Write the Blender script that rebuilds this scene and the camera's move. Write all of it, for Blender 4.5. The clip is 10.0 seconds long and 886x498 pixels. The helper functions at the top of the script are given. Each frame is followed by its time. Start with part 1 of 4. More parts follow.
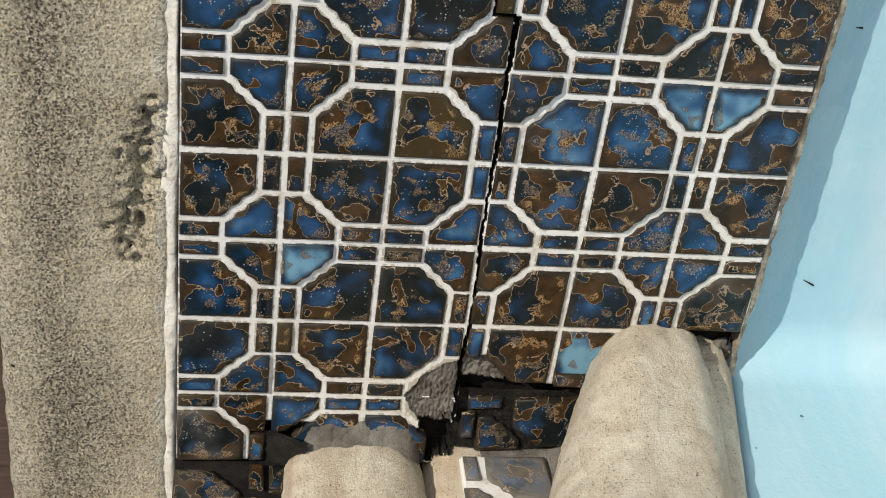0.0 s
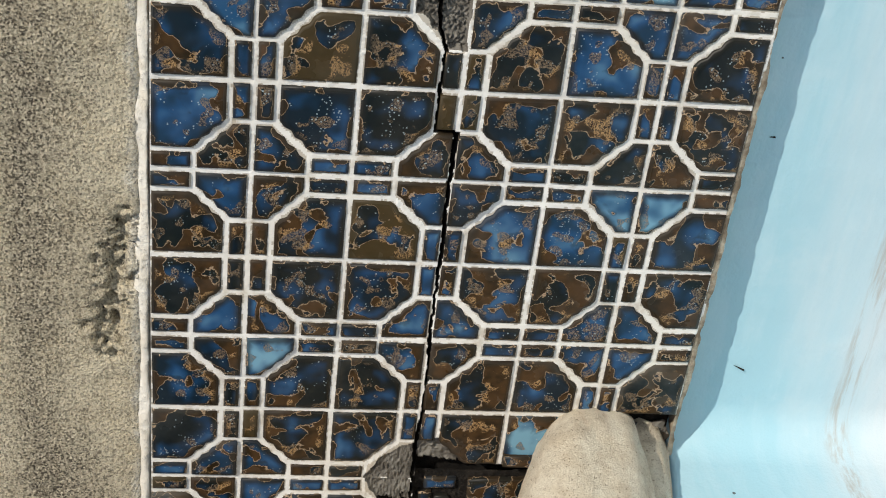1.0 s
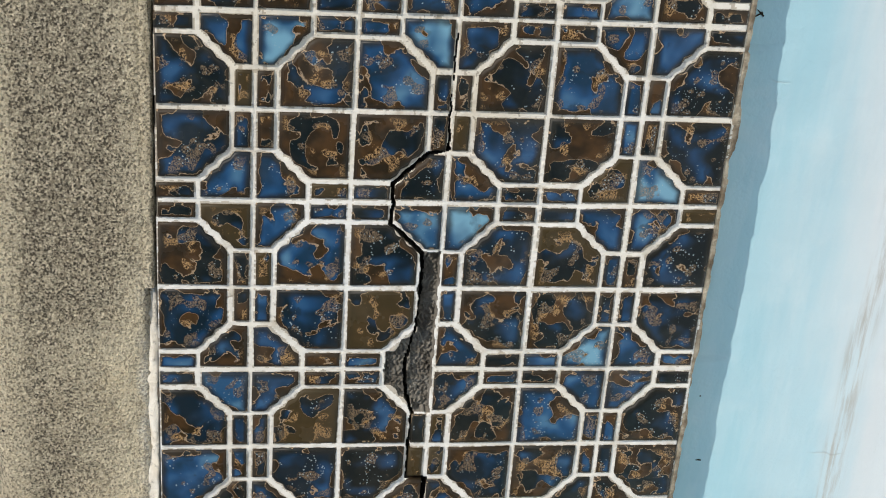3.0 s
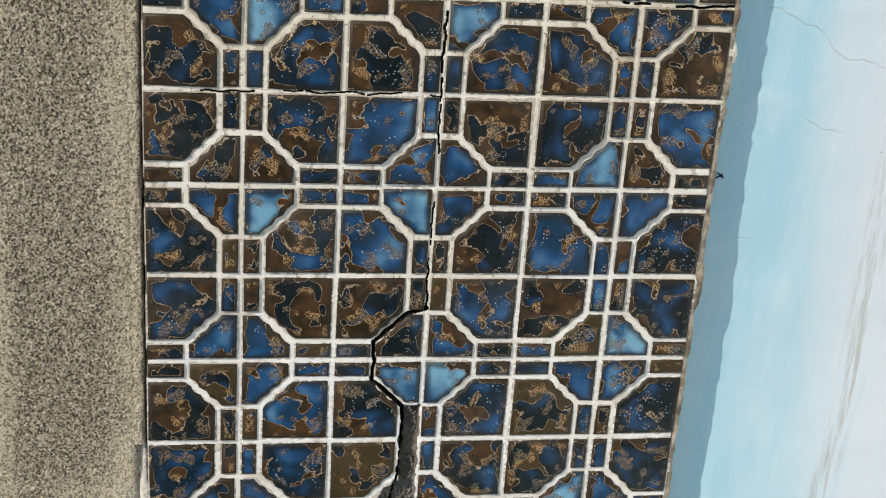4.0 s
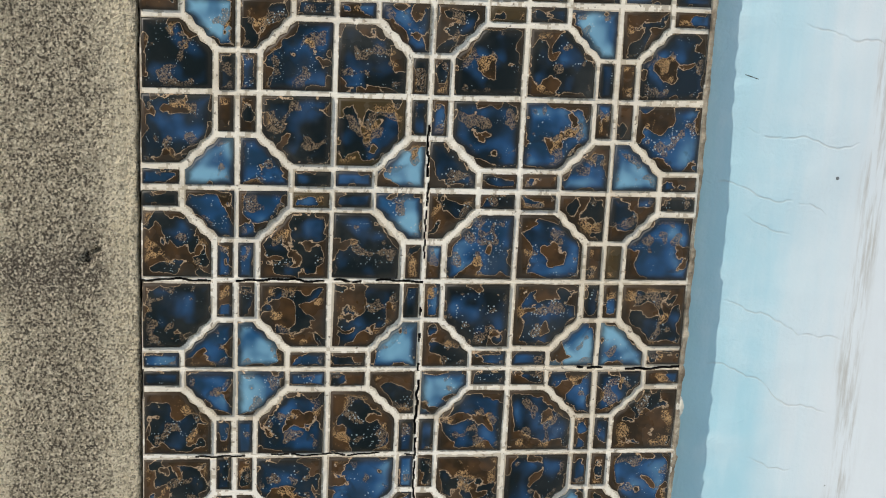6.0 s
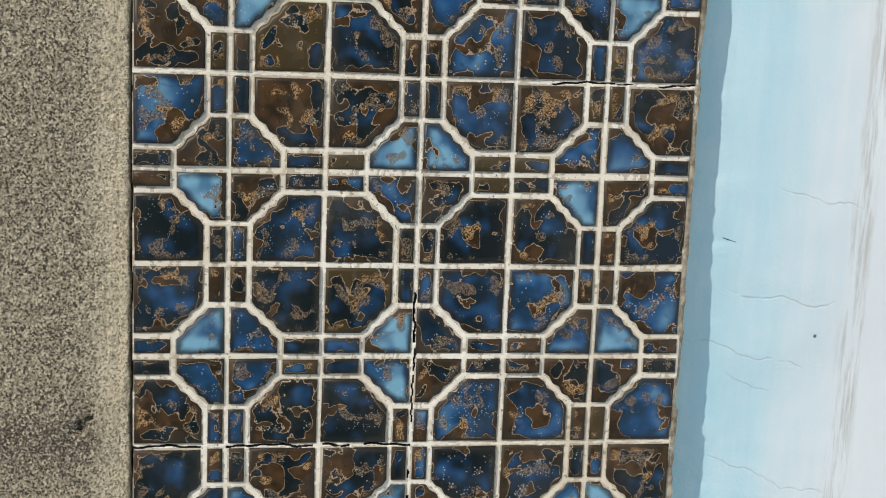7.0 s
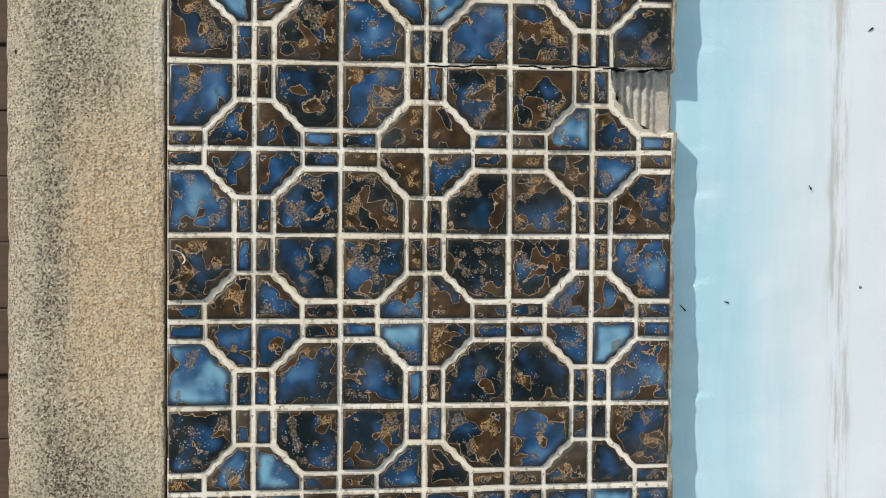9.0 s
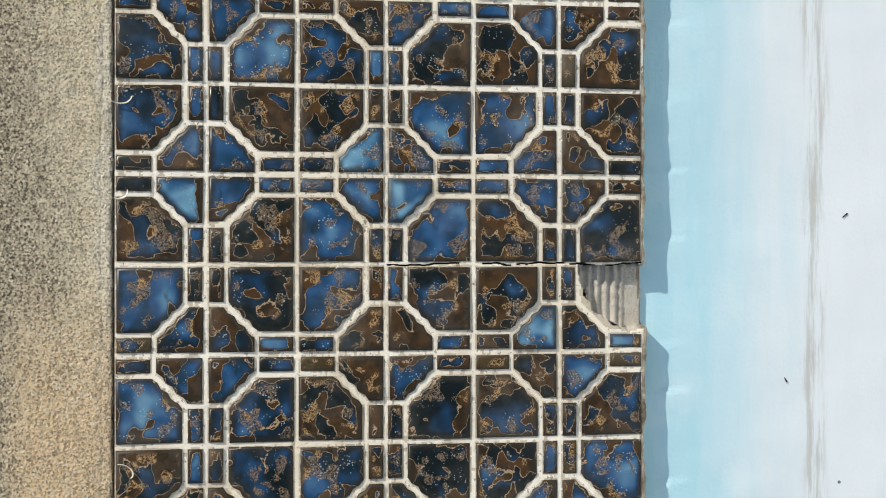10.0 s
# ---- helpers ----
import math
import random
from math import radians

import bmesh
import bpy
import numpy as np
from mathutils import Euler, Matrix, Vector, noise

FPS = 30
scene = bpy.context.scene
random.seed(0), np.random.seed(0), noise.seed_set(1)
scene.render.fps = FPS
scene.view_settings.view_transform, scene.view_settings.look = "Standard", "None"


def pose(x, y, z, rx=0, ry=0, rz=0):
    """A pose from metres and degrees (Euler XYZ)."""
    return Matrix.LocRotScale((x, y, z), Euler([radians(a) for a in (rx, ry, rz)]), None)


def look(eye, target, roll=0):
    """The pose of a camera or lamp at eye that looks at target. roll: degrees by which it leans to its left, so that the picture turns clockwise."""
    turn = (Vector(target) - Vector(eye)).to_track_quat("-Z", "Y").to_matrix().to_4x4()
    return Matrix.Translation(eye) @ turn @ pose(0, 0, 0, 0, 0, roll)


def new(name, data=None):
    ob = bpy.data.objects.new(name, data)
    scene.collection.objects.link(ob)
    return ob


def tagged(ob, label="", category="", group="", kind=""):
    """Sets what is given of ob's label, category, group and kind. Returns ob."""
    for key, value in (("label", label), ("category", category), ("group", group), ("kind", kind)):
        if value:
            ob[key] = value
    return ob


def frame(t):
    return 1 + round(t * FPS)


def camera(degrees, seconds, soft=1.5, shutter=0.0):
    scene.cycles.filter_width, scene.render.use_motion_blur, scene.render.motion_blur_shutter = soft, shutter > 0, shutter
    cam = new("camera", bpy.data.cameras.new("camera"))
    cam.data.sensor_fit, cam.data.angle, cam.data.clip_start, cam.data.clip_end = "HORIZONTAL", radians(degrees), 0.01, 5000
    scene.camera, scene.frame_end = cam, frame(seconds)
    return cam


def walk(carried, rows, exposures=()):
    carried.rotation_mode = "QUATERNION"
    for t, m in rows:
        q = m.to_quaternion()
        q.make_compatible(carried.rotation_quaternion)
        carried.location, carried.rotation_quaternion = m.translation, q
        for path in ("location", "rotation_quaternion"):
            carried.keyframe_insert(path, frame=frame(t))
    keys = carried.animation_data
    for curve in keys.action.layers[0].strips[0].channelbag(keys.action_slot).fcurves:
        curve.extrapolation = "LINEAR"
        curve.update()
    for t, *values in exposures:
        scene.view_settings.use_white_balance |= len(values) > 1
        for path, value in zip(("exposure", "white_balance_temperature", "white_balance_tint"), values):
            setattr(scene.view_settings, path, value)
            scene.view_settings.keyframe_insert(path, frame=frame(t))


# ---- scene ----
cam = camera(35.56, 10.0, soft=1.05)
WALK = [
    (0.0, pose(0.4922, -0.5598, 1.1713, 14.491, 81.186, -40.216)),
    (0.5, pose(0.5114, -0.5874, 1.1667, 15.046, 81.145, -40.859)),
    (1.0, pose(0.5422, -0.6021, 1.1527, 14.485, 81.466, -42.882)),
    (1.5, pose(0.5807, -0.6187, 1.1490, 12.537, 81.830, -46.258)),
    (2.0, pose(0.6215, -0.6433, 1.1515, 9.785, 82.035, -50.651)),
    (2.5, pose(0.6551, -0.6540, 1.1523, 7.079, 82.147, -55.667)),
    (4.0, pose(0.7411, -0.6712, 1.1604, 2.266, 80.845, -65.371)),
    (4.5, pose(0.7716, -0.6803, 1.1552, 3.744, 81.330, -65.515)),
    (5.0, pose(0.8065, -0.6962, 1.1461, 4.612, 82.027, -66.623)),
    (5.5, pose(0.8319, -0.7091, 1.1476, 3.954, 81.907, -69.508)),
    (7.0, pose(0.8942, -0.7212, 1.1519, 4.074, 80.981, -75.275)),
    (7.5, pose(0.9319, -0.7310, 1.1535, 4.323, 80.950, -76.685)),
    (8.0, pose(0.9745, -0.7468, 1.1517, 3.323, 81.147, -80.544)),
    (8.5, pose(1.0164, -0.7723, 1.1483, 1.596, 81.822, -84.740)),
    (9.0, pose(1.0666, -0.8060, 1.1514, 0.796, 82.093, -87.462)),
    (9.5, pose(1.1186, -0.7999, 1.1427, 0.390, 81.510, -89.538)),
    (10.0, pose(1.1539, -0.7738, 1.1378, -0.032, 81.156, -90.377)),
]
walk(cam, WALK, exposures=[(0.0, 0.0), (2.0, 0.08), (5.5, 0.09), (8.0, 0.16), (10.0, 0.24)])

# ---- light: one clear sky and its sun, high over the far side of the empty pool ----
SUN = Vector((0.61, -0.46, 0.66)).normalized()
world = bpy.data.worlds.new("sky")
scene.world = world
world.use_nodes = True
wn = world.node_tree.nodes
sky = wn.new("ShaderNodeTexSky")
sky.sky_type = "NISHITA"
sky.sun_disc = False
sky.sun_elevation = math.asin(SUN.z)
sky.sun_rotation = math.atan2(SUN.x, SUN.y)
world.node_tree.links.new(sky.outputs[0], wn["Background"].inputs[0])
wn["Background"].inputs[1].default_value = 0.085
lamp = bpy.data.lights.new("sun", "SUN")
lamp.energy, lamp.angle, lamp.color = 3.35, radians(0.5), (1.0, 0.93, 0.82)
new("sun", lamp).matrix_world = look(SUN * 20, (0, 0, 0))

# ---- materials ----


class Nodes:
    """A small helper that writes node trees as expressions."""

    def __init__(self, name):
        self.mat = bpy.data.materials.new(name)
        self.mat.use_nodes = True
        self.tree = self.mat.node_tree
        self.bsdf = self.tree.nodes["Principled BSDF"]
        self.coord = self.tree.nodes.new("ShaderNodeTexCoord")

    def put(self, socket, value):
        if isinstance(value, bpy.types.NodeSocket):
            self.tree.links.new(value, socket)
        elif isinstance(value, (tuple, list)) and len(value) == 3 and socket.type == "RGBA":
            socket.default_value = (*value, 1)
        else:
            socket.default_value = value

    def m(self, op, a, b=0.0, c=0.0, clamp=False):
        n = self.tree.nodes.new("ShaderNodeMath")
        n.operation, n.use_clamp = op, clamp
        for s, v in zip(n.inputs, (a, b, c)):
            self.put(s, v)
        return n.outputs[0]

    def v(self, op, a, b):
        n = self.tree.nodes.new("ShaderNodeVectorMath")
        n.operation = op
        self.put(n.inputs[0], a), self.put(n.inputs[1], b)
        return n.outputs[0]

    def noise(self, at, scale, detail=3.0, rough=0.55, warp=0.0):
        n = self.tree.nodes.new("ShaderNodeTexNoise")
        for k, val in (("Vector", at), ("Scale", scale), ("Detail", detail), ("Roughness", rough), ("Distortion", warp)):
            self.put(n.inputs[k], val)
        return n.outputs[0]

    def cells(self, at, scale, feature="F1"):
        n = self.tree.nodes.new("ShaderNodeTexVoronoi")
        n.feature = feature
        self.put(n.inputs["Vector"], at), self.put(n.inputs["Scale"], scale)
        return n.outputs

    def step(self, x, lo, hi):
        n = self.tree.nodes.new("ShaderNodeMapRange")
        n.interpolation_type = "SMOOTHSTEP"
        for s, val in zip(n.inputs, (x, lo, hi, 0.0, 1.0)):
            self.put(s, val)
        return n.outputs[0]

    def mix(self, f, a, b):
        n = self.tree.nodes.new("ShaderNodeMix")
        n.data_type = "RGBA"
        self.put(n.inputs[0], f), self.put(n.inputs[6], a), self.put(n.inputs[7], b)
        return n.outputs[2]

    def bump(self, height, strength, distance, under=None):
        n = self.tree.nodes.new("ShaderNodeBump")
        self.put(n.inputs["Height"], height)
        n.inputs["Strength"].default_value, n.inputs["Distance"].default_value = strength, distance
        if under is not None:
            self.put(n.inputs["Normal"], under)
        return n.outputs[0]

    def sep(self, v):
        n = self.tree.nodes.new("ShaderNodeSeparateXYZ")
        self.put(n.inputs[0], v)
        return n.outputs

    def comb(self, x, y, z):
        n = self.tree.nodes.new("ShaderNodeCombineXYZ")
        for s, val in zip(n.inputs, (x, y, z)):
            self.put(s, val)
        return n.outputs[0]

    def done(self, color, rough, normal=None, spec=0.5, coat=0.0):
        self.put(self.bsdf.inputs["Base Color"], color)
        self.put(self.bsdf.inputs["Roughness"], rough)
        self.put(self.bsdf.inputs["Specular IOR Level"], spec)
        self.put(self.bsdf.inputs["Coat Weight"], coat)
        if normal is not None:
            self.put(self.bsdf.inputs["Normal"], normal)
        return self.mat


def glaze(name, brown, light, dark, olive=0.0, scale=0.05):
    """Reactive pool-tile glaze: clouded blue pools in a near-black ground, smooth brown breaks with a thin tan outline,
    clusters of fine tan lace and pale pinholes. brown 0..1 says how much of the piece has broken to brown, light how much
    the blue has pooled pale, dark how much it has gone near black."""
    g = Nodes(name)
    info = g.tree.nodes.new("ShaderNodeObjectInfo")
    rnd = info.outputs["Random"]
    inner = g.tree.nodes.new("ShaderNodeAttribute")
    inner.attribute_name = "inner"
    at = g.v("ADD", g.coord.outputs["Object"], g.comb(g.m("MULTIPLY", rnd, 7.3), g.m("MULTIPLY", rnd, 3.1), g.m("MULTIPLY", rnd, 11.7)))
    n1 = g.noise(at, 72.0, 1.6, 0.45, 0.55)
    n2 = g.noise(g.v("ADD", at, (3, 1, 2)), 58.0, 1.5, 0.5, 0.2)
    n3 = g.noise(g.v("ADD", at, (1, 5, 2)), 95.0, 2.0)
    n5 = g.noise(g.v("ADD", at, (2, 8, 6)), 105.0, 1.0)
    lace = g.noise(g.v("ADD", at, (4, 4, 4)), 480.0, 2.0, 0.6, 0.3)
    pepper = g.noise(g.v("ADD", at, (7, 2, 4)), 830.0, 1.5, 0.6, 0.8)
    # the glaze thins and breaks to brown along every edge of a piece
    rim = g.m("SUBTRACT", 1.0, g.step(g.m("ADD", inner.outputs["Fac"], g.m("MULTIPLY", g.m("SUBTRACT", n3, 0.5), 0.9)), 0.12, 0.95))
    fld = g.m("ADD", g.m("ADD", n1, g.m("MULTIPLY", g.m("SUBTRACT", lace, 0.5), 0.085)), g.m("MULTIPLY", rim, 0.10))
    th = 0.728 - 0.31 * brown
    mask = g.step(fld, th - 0.009, th + 0.009)
    line = g.m("SUBTRACT", 1.0, g.step(g.m("ABSOLUTE", g.m("SUBTRACT", fld, th)), 0.003, 0.009))
    n2 = g.m("ADD", n2, g.m("MULTIPLY", g.m("SUBTRACT", inner.outputs["Fac"], 0.75), 0.10))
    low = tuple(a + (b - a) * min(1.0, 1.1 * light) for a, b in zip((0.006, 0.010, 0.011), (0.018, 0.080, 0.18)))
    blue = g.mix(g.step(n2, 0.38 + 0.1 * dark, 0.60 + 0.25 * dark), low, (0.017, 0.070, 0.172))
    blue = g.mix(g.m("MULTIPLY", g.step(n2, 0.64 - 0.34 * light, 0.95 - 0.36 * light), min(1.0, 0.25 + light)), blue, (0.17, 0.35, 0.47))
    blue = g.mix(g.m("MULTIPLY", rim, 0.80), blue, (0.019, 0.017, 0.012))
    # thin greenish glaze between the pools and the brown
    halo = g.m("SUBTRACT", 1.0, g.step(g.m("SUBTRACT", th, fld), 0.01, 0.075))
    blue = g.mix(g.m("MULTIPLY", halo, 0.6 - 0.3 * light), blue, (0.013, 0.016, 0.013))
    brn = g.mix(g.step(n3, 0.32, 0.68), (0.022, 0.014, 0.006), (0.067, 0.034, 0.012))
    brn = g.mix(g.m("MULTIPLY", rim, 0.7), brn, (0.026, 0.020, 0.012))
    brn = g.mix(olive, brn, (0.052, 0.037, 0.014))
    col = g.mix(mask, blue, brn)
    col = g.mix(g.m("MULTIPLY", g.m("MULTIPLY", line, g.step(lace, 0.30, 0.42)), 0.90), col, (0.40, 0.285, 0.18))
    # tan lace in clusters, pale pinholes in the dark glaze
    cluster = g.m("MULTIPLY", g.step(n5, 0.60 - 0.05 * brown, 0.635 - 0.05 * brown), g.m("SUBTRACT", 1.0, rim))
    net = g.m("SUBTRACT", 1.0, g.step(g.m("ABSOLUTE", g.m("SUBTRACT", pepper, 0.5)), 0.03, 0.075))
    col = g.mix(g.m("MULTIPLY", cluster, 0.55), col, (0.012, 0.009, 0.007))
    net = g.m("MULTIPLY", g.m("MULTIPLY", net, cluster), g.m("ADD", 0.6, g.m("MULTIPLY", mask, 0.35 - 0.2 * olive)))
    col = g.mix(net, col, g.mix(mask, (0.33, 0.235, 0.145), (0.44, 0.27, 0.12)))
    dots = g.cells(at, 760.0)
    speck = g.m("MULTIPLY", g.m("LESS_THAN", dots["Distance"], g.m("ADD", 0.05, g.m("MULTIPLY", g.sep(dots["Color"])[1], 0.30))), g.step(n5, 0.47, 0.53))
    speck = g.m("MULTIPLY", speck, g.m("GREATER_THAN", g.sep(dots["Color"])[0], 0.45))
    speck = g.m("MULTIPLY", speck, g.m("SUBTRACT", 1.0, rim))
    col = g.mix(g.m("MULTIPLY", speck, g.m("SUBTRACT", 0.75, g.m("MULTIPLY", mask, 0.5))), col, g.mix(mask, (0.36, 0.44, 0.47), (0.36, 0.21, 0.09)))
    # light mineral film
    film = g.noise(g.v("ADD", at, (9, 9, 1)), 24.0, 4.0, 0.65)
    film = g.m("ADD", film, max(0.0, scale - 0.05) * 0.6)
    # up to twice as much of this grey is mixed in on pieces further along x
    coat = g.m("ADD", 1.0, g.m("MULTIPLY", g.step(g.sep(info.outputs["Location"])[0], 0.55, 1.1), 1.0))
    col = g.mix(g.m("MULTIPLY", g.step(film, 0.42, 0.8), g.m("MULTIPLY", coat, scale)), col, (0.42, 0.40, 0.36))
    h = g.m("ADD", g.m("MULTIPLY", n1, 0.6), g.m("MULTIPLY", pepper, 0.08))
    nrm = g.bump(g.m("SUBTRACT", h, g.m("MULTIPLY", line, 0.12)), 0.22, 0.0012)
    worn = g.m("SUBTRACT", 1.0, g.step(inner.outputs["Fac"], 0.0, 0.35))
    rough = g.m("ADD", g.m("ADD", 0.15, g.m("MULTIPLY", worn, 0.30)), g.m("ADD", g.m("MULTIPLY", mask, 0.10), g.m("MULTIPLY", g.step(film, 0.45, 0.8), 0.18)))
    return g.done(col, rough, nrm, 0.22)


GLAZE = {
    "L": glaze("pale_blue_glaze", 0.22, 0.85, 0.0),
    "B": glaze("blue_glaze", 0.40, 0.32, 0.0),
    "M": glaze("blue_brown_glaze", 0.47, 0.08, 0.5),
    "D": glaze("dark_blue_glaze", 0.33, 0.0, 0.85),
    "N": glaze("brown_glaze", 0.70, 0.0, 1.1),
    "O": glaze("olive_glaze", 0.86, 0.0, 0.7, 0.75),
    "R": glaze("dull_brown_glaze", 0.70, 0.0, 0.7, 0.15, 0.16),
    "S": glaze("dull_grey_glaze", 0.5, 0.2, 0.4, 0.0, 0.4),
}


def grout_material(name, tint):
    g = Nodes(name)
    at = g.coord.outputs["Object"]
    big, mid, fine = g.noise(at, 9.0, 4.0), g.noise(at, 60.0, 4.0, 0.65), g.noise(at, 900.0, 3.0, 0.7)
    aged = g.step(g.m("ADD", g.sep(at)[0], g.m("MULTIPLY", big, 0.3)), 0.45, 0.75)
    col = g.mix(g.step(big, 0.35, 0.7), g.mix(aged, (0.86, 0.845, 0.805), (0.82, 0.775, 0.675)), g.mix(aged, (0.79, 0.755, 0.68), (0.69, 0.61, 0.48)))
    col = g.mix(g.m("MULTIPLY", g.step(mid, 0.50, 0.70), 0.55), col, (0.46, 0.38, 0.27))
    col = g.mix(g.m("MULTIPLY", g.step(fine, 0.62, 0.75), 0.45), col, (0.3, 0.25, 0.2))
    pick = g.noise(g.v("ADD", at, (3, 3, 3)), 300.0, 2.0, 0.7)
    col = g.mix(g.m("MULTIPLY", g.step(pick, 0.62, 0.70), g.m("MULTIPLY", aged, 0.75)), col, (0.12, 0.09, 0.06))
    col = g.mix(tint, col, (0.33, 0.26, 0.17))
    return g.done(col, 0.82, g.bump(g.m("ADD", fine, g.m("MULTIPLY", mid, 2.0)), 0.5, 0.0008), 0.3)


def mortar_material(name, a, b, fine_scale=700.0):
    g = Nodes(name)
    at = g.coord.outputs["Object"]
    mid, fine = g.noise(at, 70.0, 5.0, 0.65), g.noise(at, fine_scale, 3.0, 0.7)
    col = g.mix(g.step(mid, 0.35, 0.68), a, b)
    col = g.mix(g.m("MULTIPLY", g.step(fine, 0.55, 0.75), 0.5), col, (0.06, 0.05, 0.04))
    return g.done(col, 0.92, g.bump(g.m("ADD", fine, mid), 0.8, 0.0015), 0.25)


def concrete_material(name, pale, grey, warm, weather, stretch=(60, 300, 420), grit=0.36, relief=0.9, holes=0.62):
    """Sandy cast concrete: exposed grains of sand, darker weathering in broad patches, small pits."""
    g = Nodes(name)
    at = g.coord.outputs["Object"]
    x, y, z = g.sep(at)[:3]
    broad = g.noise(at, 5.5, 5.0, 0.62)
    mid = g.noise(at, 38.0, 4.0, 0.65)
    streak = g.noise(g.v("MULTIPLY", at, stretch), 1.0, 2.0, 0.6)
    grain = g.cells(at, 900.0)
    coarse = g.cells(g.v("ADD", at, (0.2, 0.5, 0.1)), 560.0)
    sand = g.noise(at, 2300.0, 2.0, 0.7)
    # weathering lies thickest from the middle of the face up; the lip stays pale
    up = g.m("ADD", g.m("MULTIPLY", g.m("SUBTRACT", z, 1.24), 14.0), g.m("MULTIPLY", g.m("SUBTRACT", broad, 0.5), 3.2))
    belt = g.m("MULTIPLY", g.step(g.m("ADD", x, g.m("MULTIPLY", broad, 0.2)), 0.38, 0.6), g.m("SUBTRACT", 1.0, g.step(g.m("ADD", x, g.m("MULTIPLY", broad, 0.2)), 0.85, 1.1)))
    dirt = g.m("MULTIPLY", g.step(g.m("ADD", up, g.m("MULTIPLY", belt, 0.6)), -0.55, 0.45), weather)
    dirt = g.m("MULTIPLY", dirt, g.m("ADD", 0.3, g.m("MULTIPLY", 0.7, g.step(g.m("ADD", z, g.m("MULTIPLY", broad, 0.012)), 1.212, 1.232))))
    # rounded top edge kept paler, painting in the sun that it catches
    dirt = g.m("MULTIPLY", dirt, g.m("SUBTRACT", 1.0, g.m("MULTIPLY", 0.7, g.step(g.m("ADD", z, g.m("MULTIPLY", mid, 0.008)), 1.266, 1.280))))
    rust = g.m("MULTIPLY", g.m("SUBTRACT", 1.0, g.step(g.m("ABSOLUTE", g.m("SUBTRACT", g.m("ADD", x, g.m("MULTIPLY", mid, 0.05)), 1.06)), 0.03, 0.13)), g.m("SUBTRACT", 1.0, g.step(g.m("ADD", z, g.m("MULTIPLY", broad, 0.04)), 1.262, 1.288)))
    dirt = g.m("MULTIPLY", dirt, g.m("SUBTRACT", 1.0, g.m("MULTIPLY", rust, 0.9)))
    col = g.mix(g.step(mid, 0.35, 0.7), pale, warm)
    col = g.mix(dirt, col, grey)
    wash = g.m("MULTIPLY", g.m("SUBTRACT", 1.0, g.step(g.m("ADD", z, g.m("MULTIPLY", g.m("SUBTRACT", mid, 0.5), 0.026)), 1.2055, 1.2115)), g.m("ADD", g.m("SUBTRACT", 1.0, g.step(g.m("ADD", x, g.m("MULTIPLY", broad, 0.1)), 0.34, 0.44)), g.m("MULTIPLY", g.step(x, 0.90, 1.05), 0.75)))
    col = g.mix(g.m("MULTIPLY", wash, 0.85 * weather), col, (0.84, 0.80, 0.70))
    # a rust-tinged run under the lip and a dark seep across the slab
    col = g.mix(g.m("MULTIPLY", rust, 0.85 * weather), col, (0.80, 0.55, 0.30))
    seep = g.m("SUBTRACT", 1.0, g.step(g.m("ABSOLUTE", g.m("SUBTRACT", g.m("ADD", x, g.m("MULTIPLY", mid, 0.03)), 0.668)), 0.0, 0.026))
    col = g.mix(g.m("MULTIPLY", g.m("MULTIPLY", seep, 1.05 * weather), g.step(z, 1.205, 1.23)), col, (0.10, 0.082, 0.065))
    tone = g.sep(grain["Color"])[0]
    col = g.mix(g.m("MULTIPLY", g.step(tone, 0.74, 0.82), 0.75), col, (0.76, 0.67, 0.50))
    col = g.mix(g.m("MULTIPLY", g.step(g.m("SUBTRACT", 1.0, tone), 0.68, 0.76), g.m("ADD", 0.40, g.m("MULTIPLY", dirt, 0.55))), col, (0.045, 0.036, 0.026))
    salt = g.step(g.noise(g.v("ADD", at, (2, 7, 1)), 820.0, 1.5, 0.6), 0.41, 0.59)
    col = g.mix(g.m("MULTIPLY", g.m("SUBTRACT", 1.0, salt), g.m("MULTIPLY", grit, g.m("ADD", 0.22, g.m("MULTIPLY", dirt, 0.95)))), col, (0.085, 0.070, 0.050))
    col = g.mix(g.m("MULTIPLY", g.step(salt, 0.7, 1.0), 0.85 * grit), col, (0.78, 0.69, 0.51))
    speckle = g.m("MULTIPLY", g.m("LESS_THAN", coarse["Distance"], 0.34), g.step(g.sep(coarse["Color"])[0], 0.62, 0.7))
    col = g.mix(g.m("MULTIPLY", speckle, g.m("ADD", 0.45, g.m("MULTIPLY", dirt, 0.45))), col, (0.05, 0.042, 0.033))
    col = g.mix(g.m("MULTIPLY", g.step(streak, 0.52, 0.75), 0.35), col, (0.17, 0.135, 0.095))
    pits = g.cells(g.v("ADD", at, g.comb(g.m("MULTIPLY", sand, 0.003), 0.1, 0.7)), 120.0)
    pit = g.m("MULTIPLY", g.m("LESS_THAN", pits["Distance"], g.m("MULTIPLY", g.sep(pits["Color"])[2], 0.18)), g.m("GREATER_THAN", g.sep(pits["Color"])[1], holes))
    col = g.mix(pit, col, (0.03, 0.025, 0.02))
    h = g.m("ADD", g.m("ADD", g.m("ADD", g.m("MULTIPLY", speckle, -1.0), g.m("MULTIPLY", coarse["Distance"], -1.6)), g.m("MULTIPLY", tone, 0.8)), g.m("ADD", g.m("MULTIPLY", sand, 1.2), g.m("ADD", g.m("MULTIPLY", mid, 1.5), g.m("MULTIPLY", pit, -3.0))))
    return g.done(col, 0.9, g.bump(g.m("ADD", h, g.m("MULTIPLY", salt, 0.8)), relief, 0.0009), 0.3)


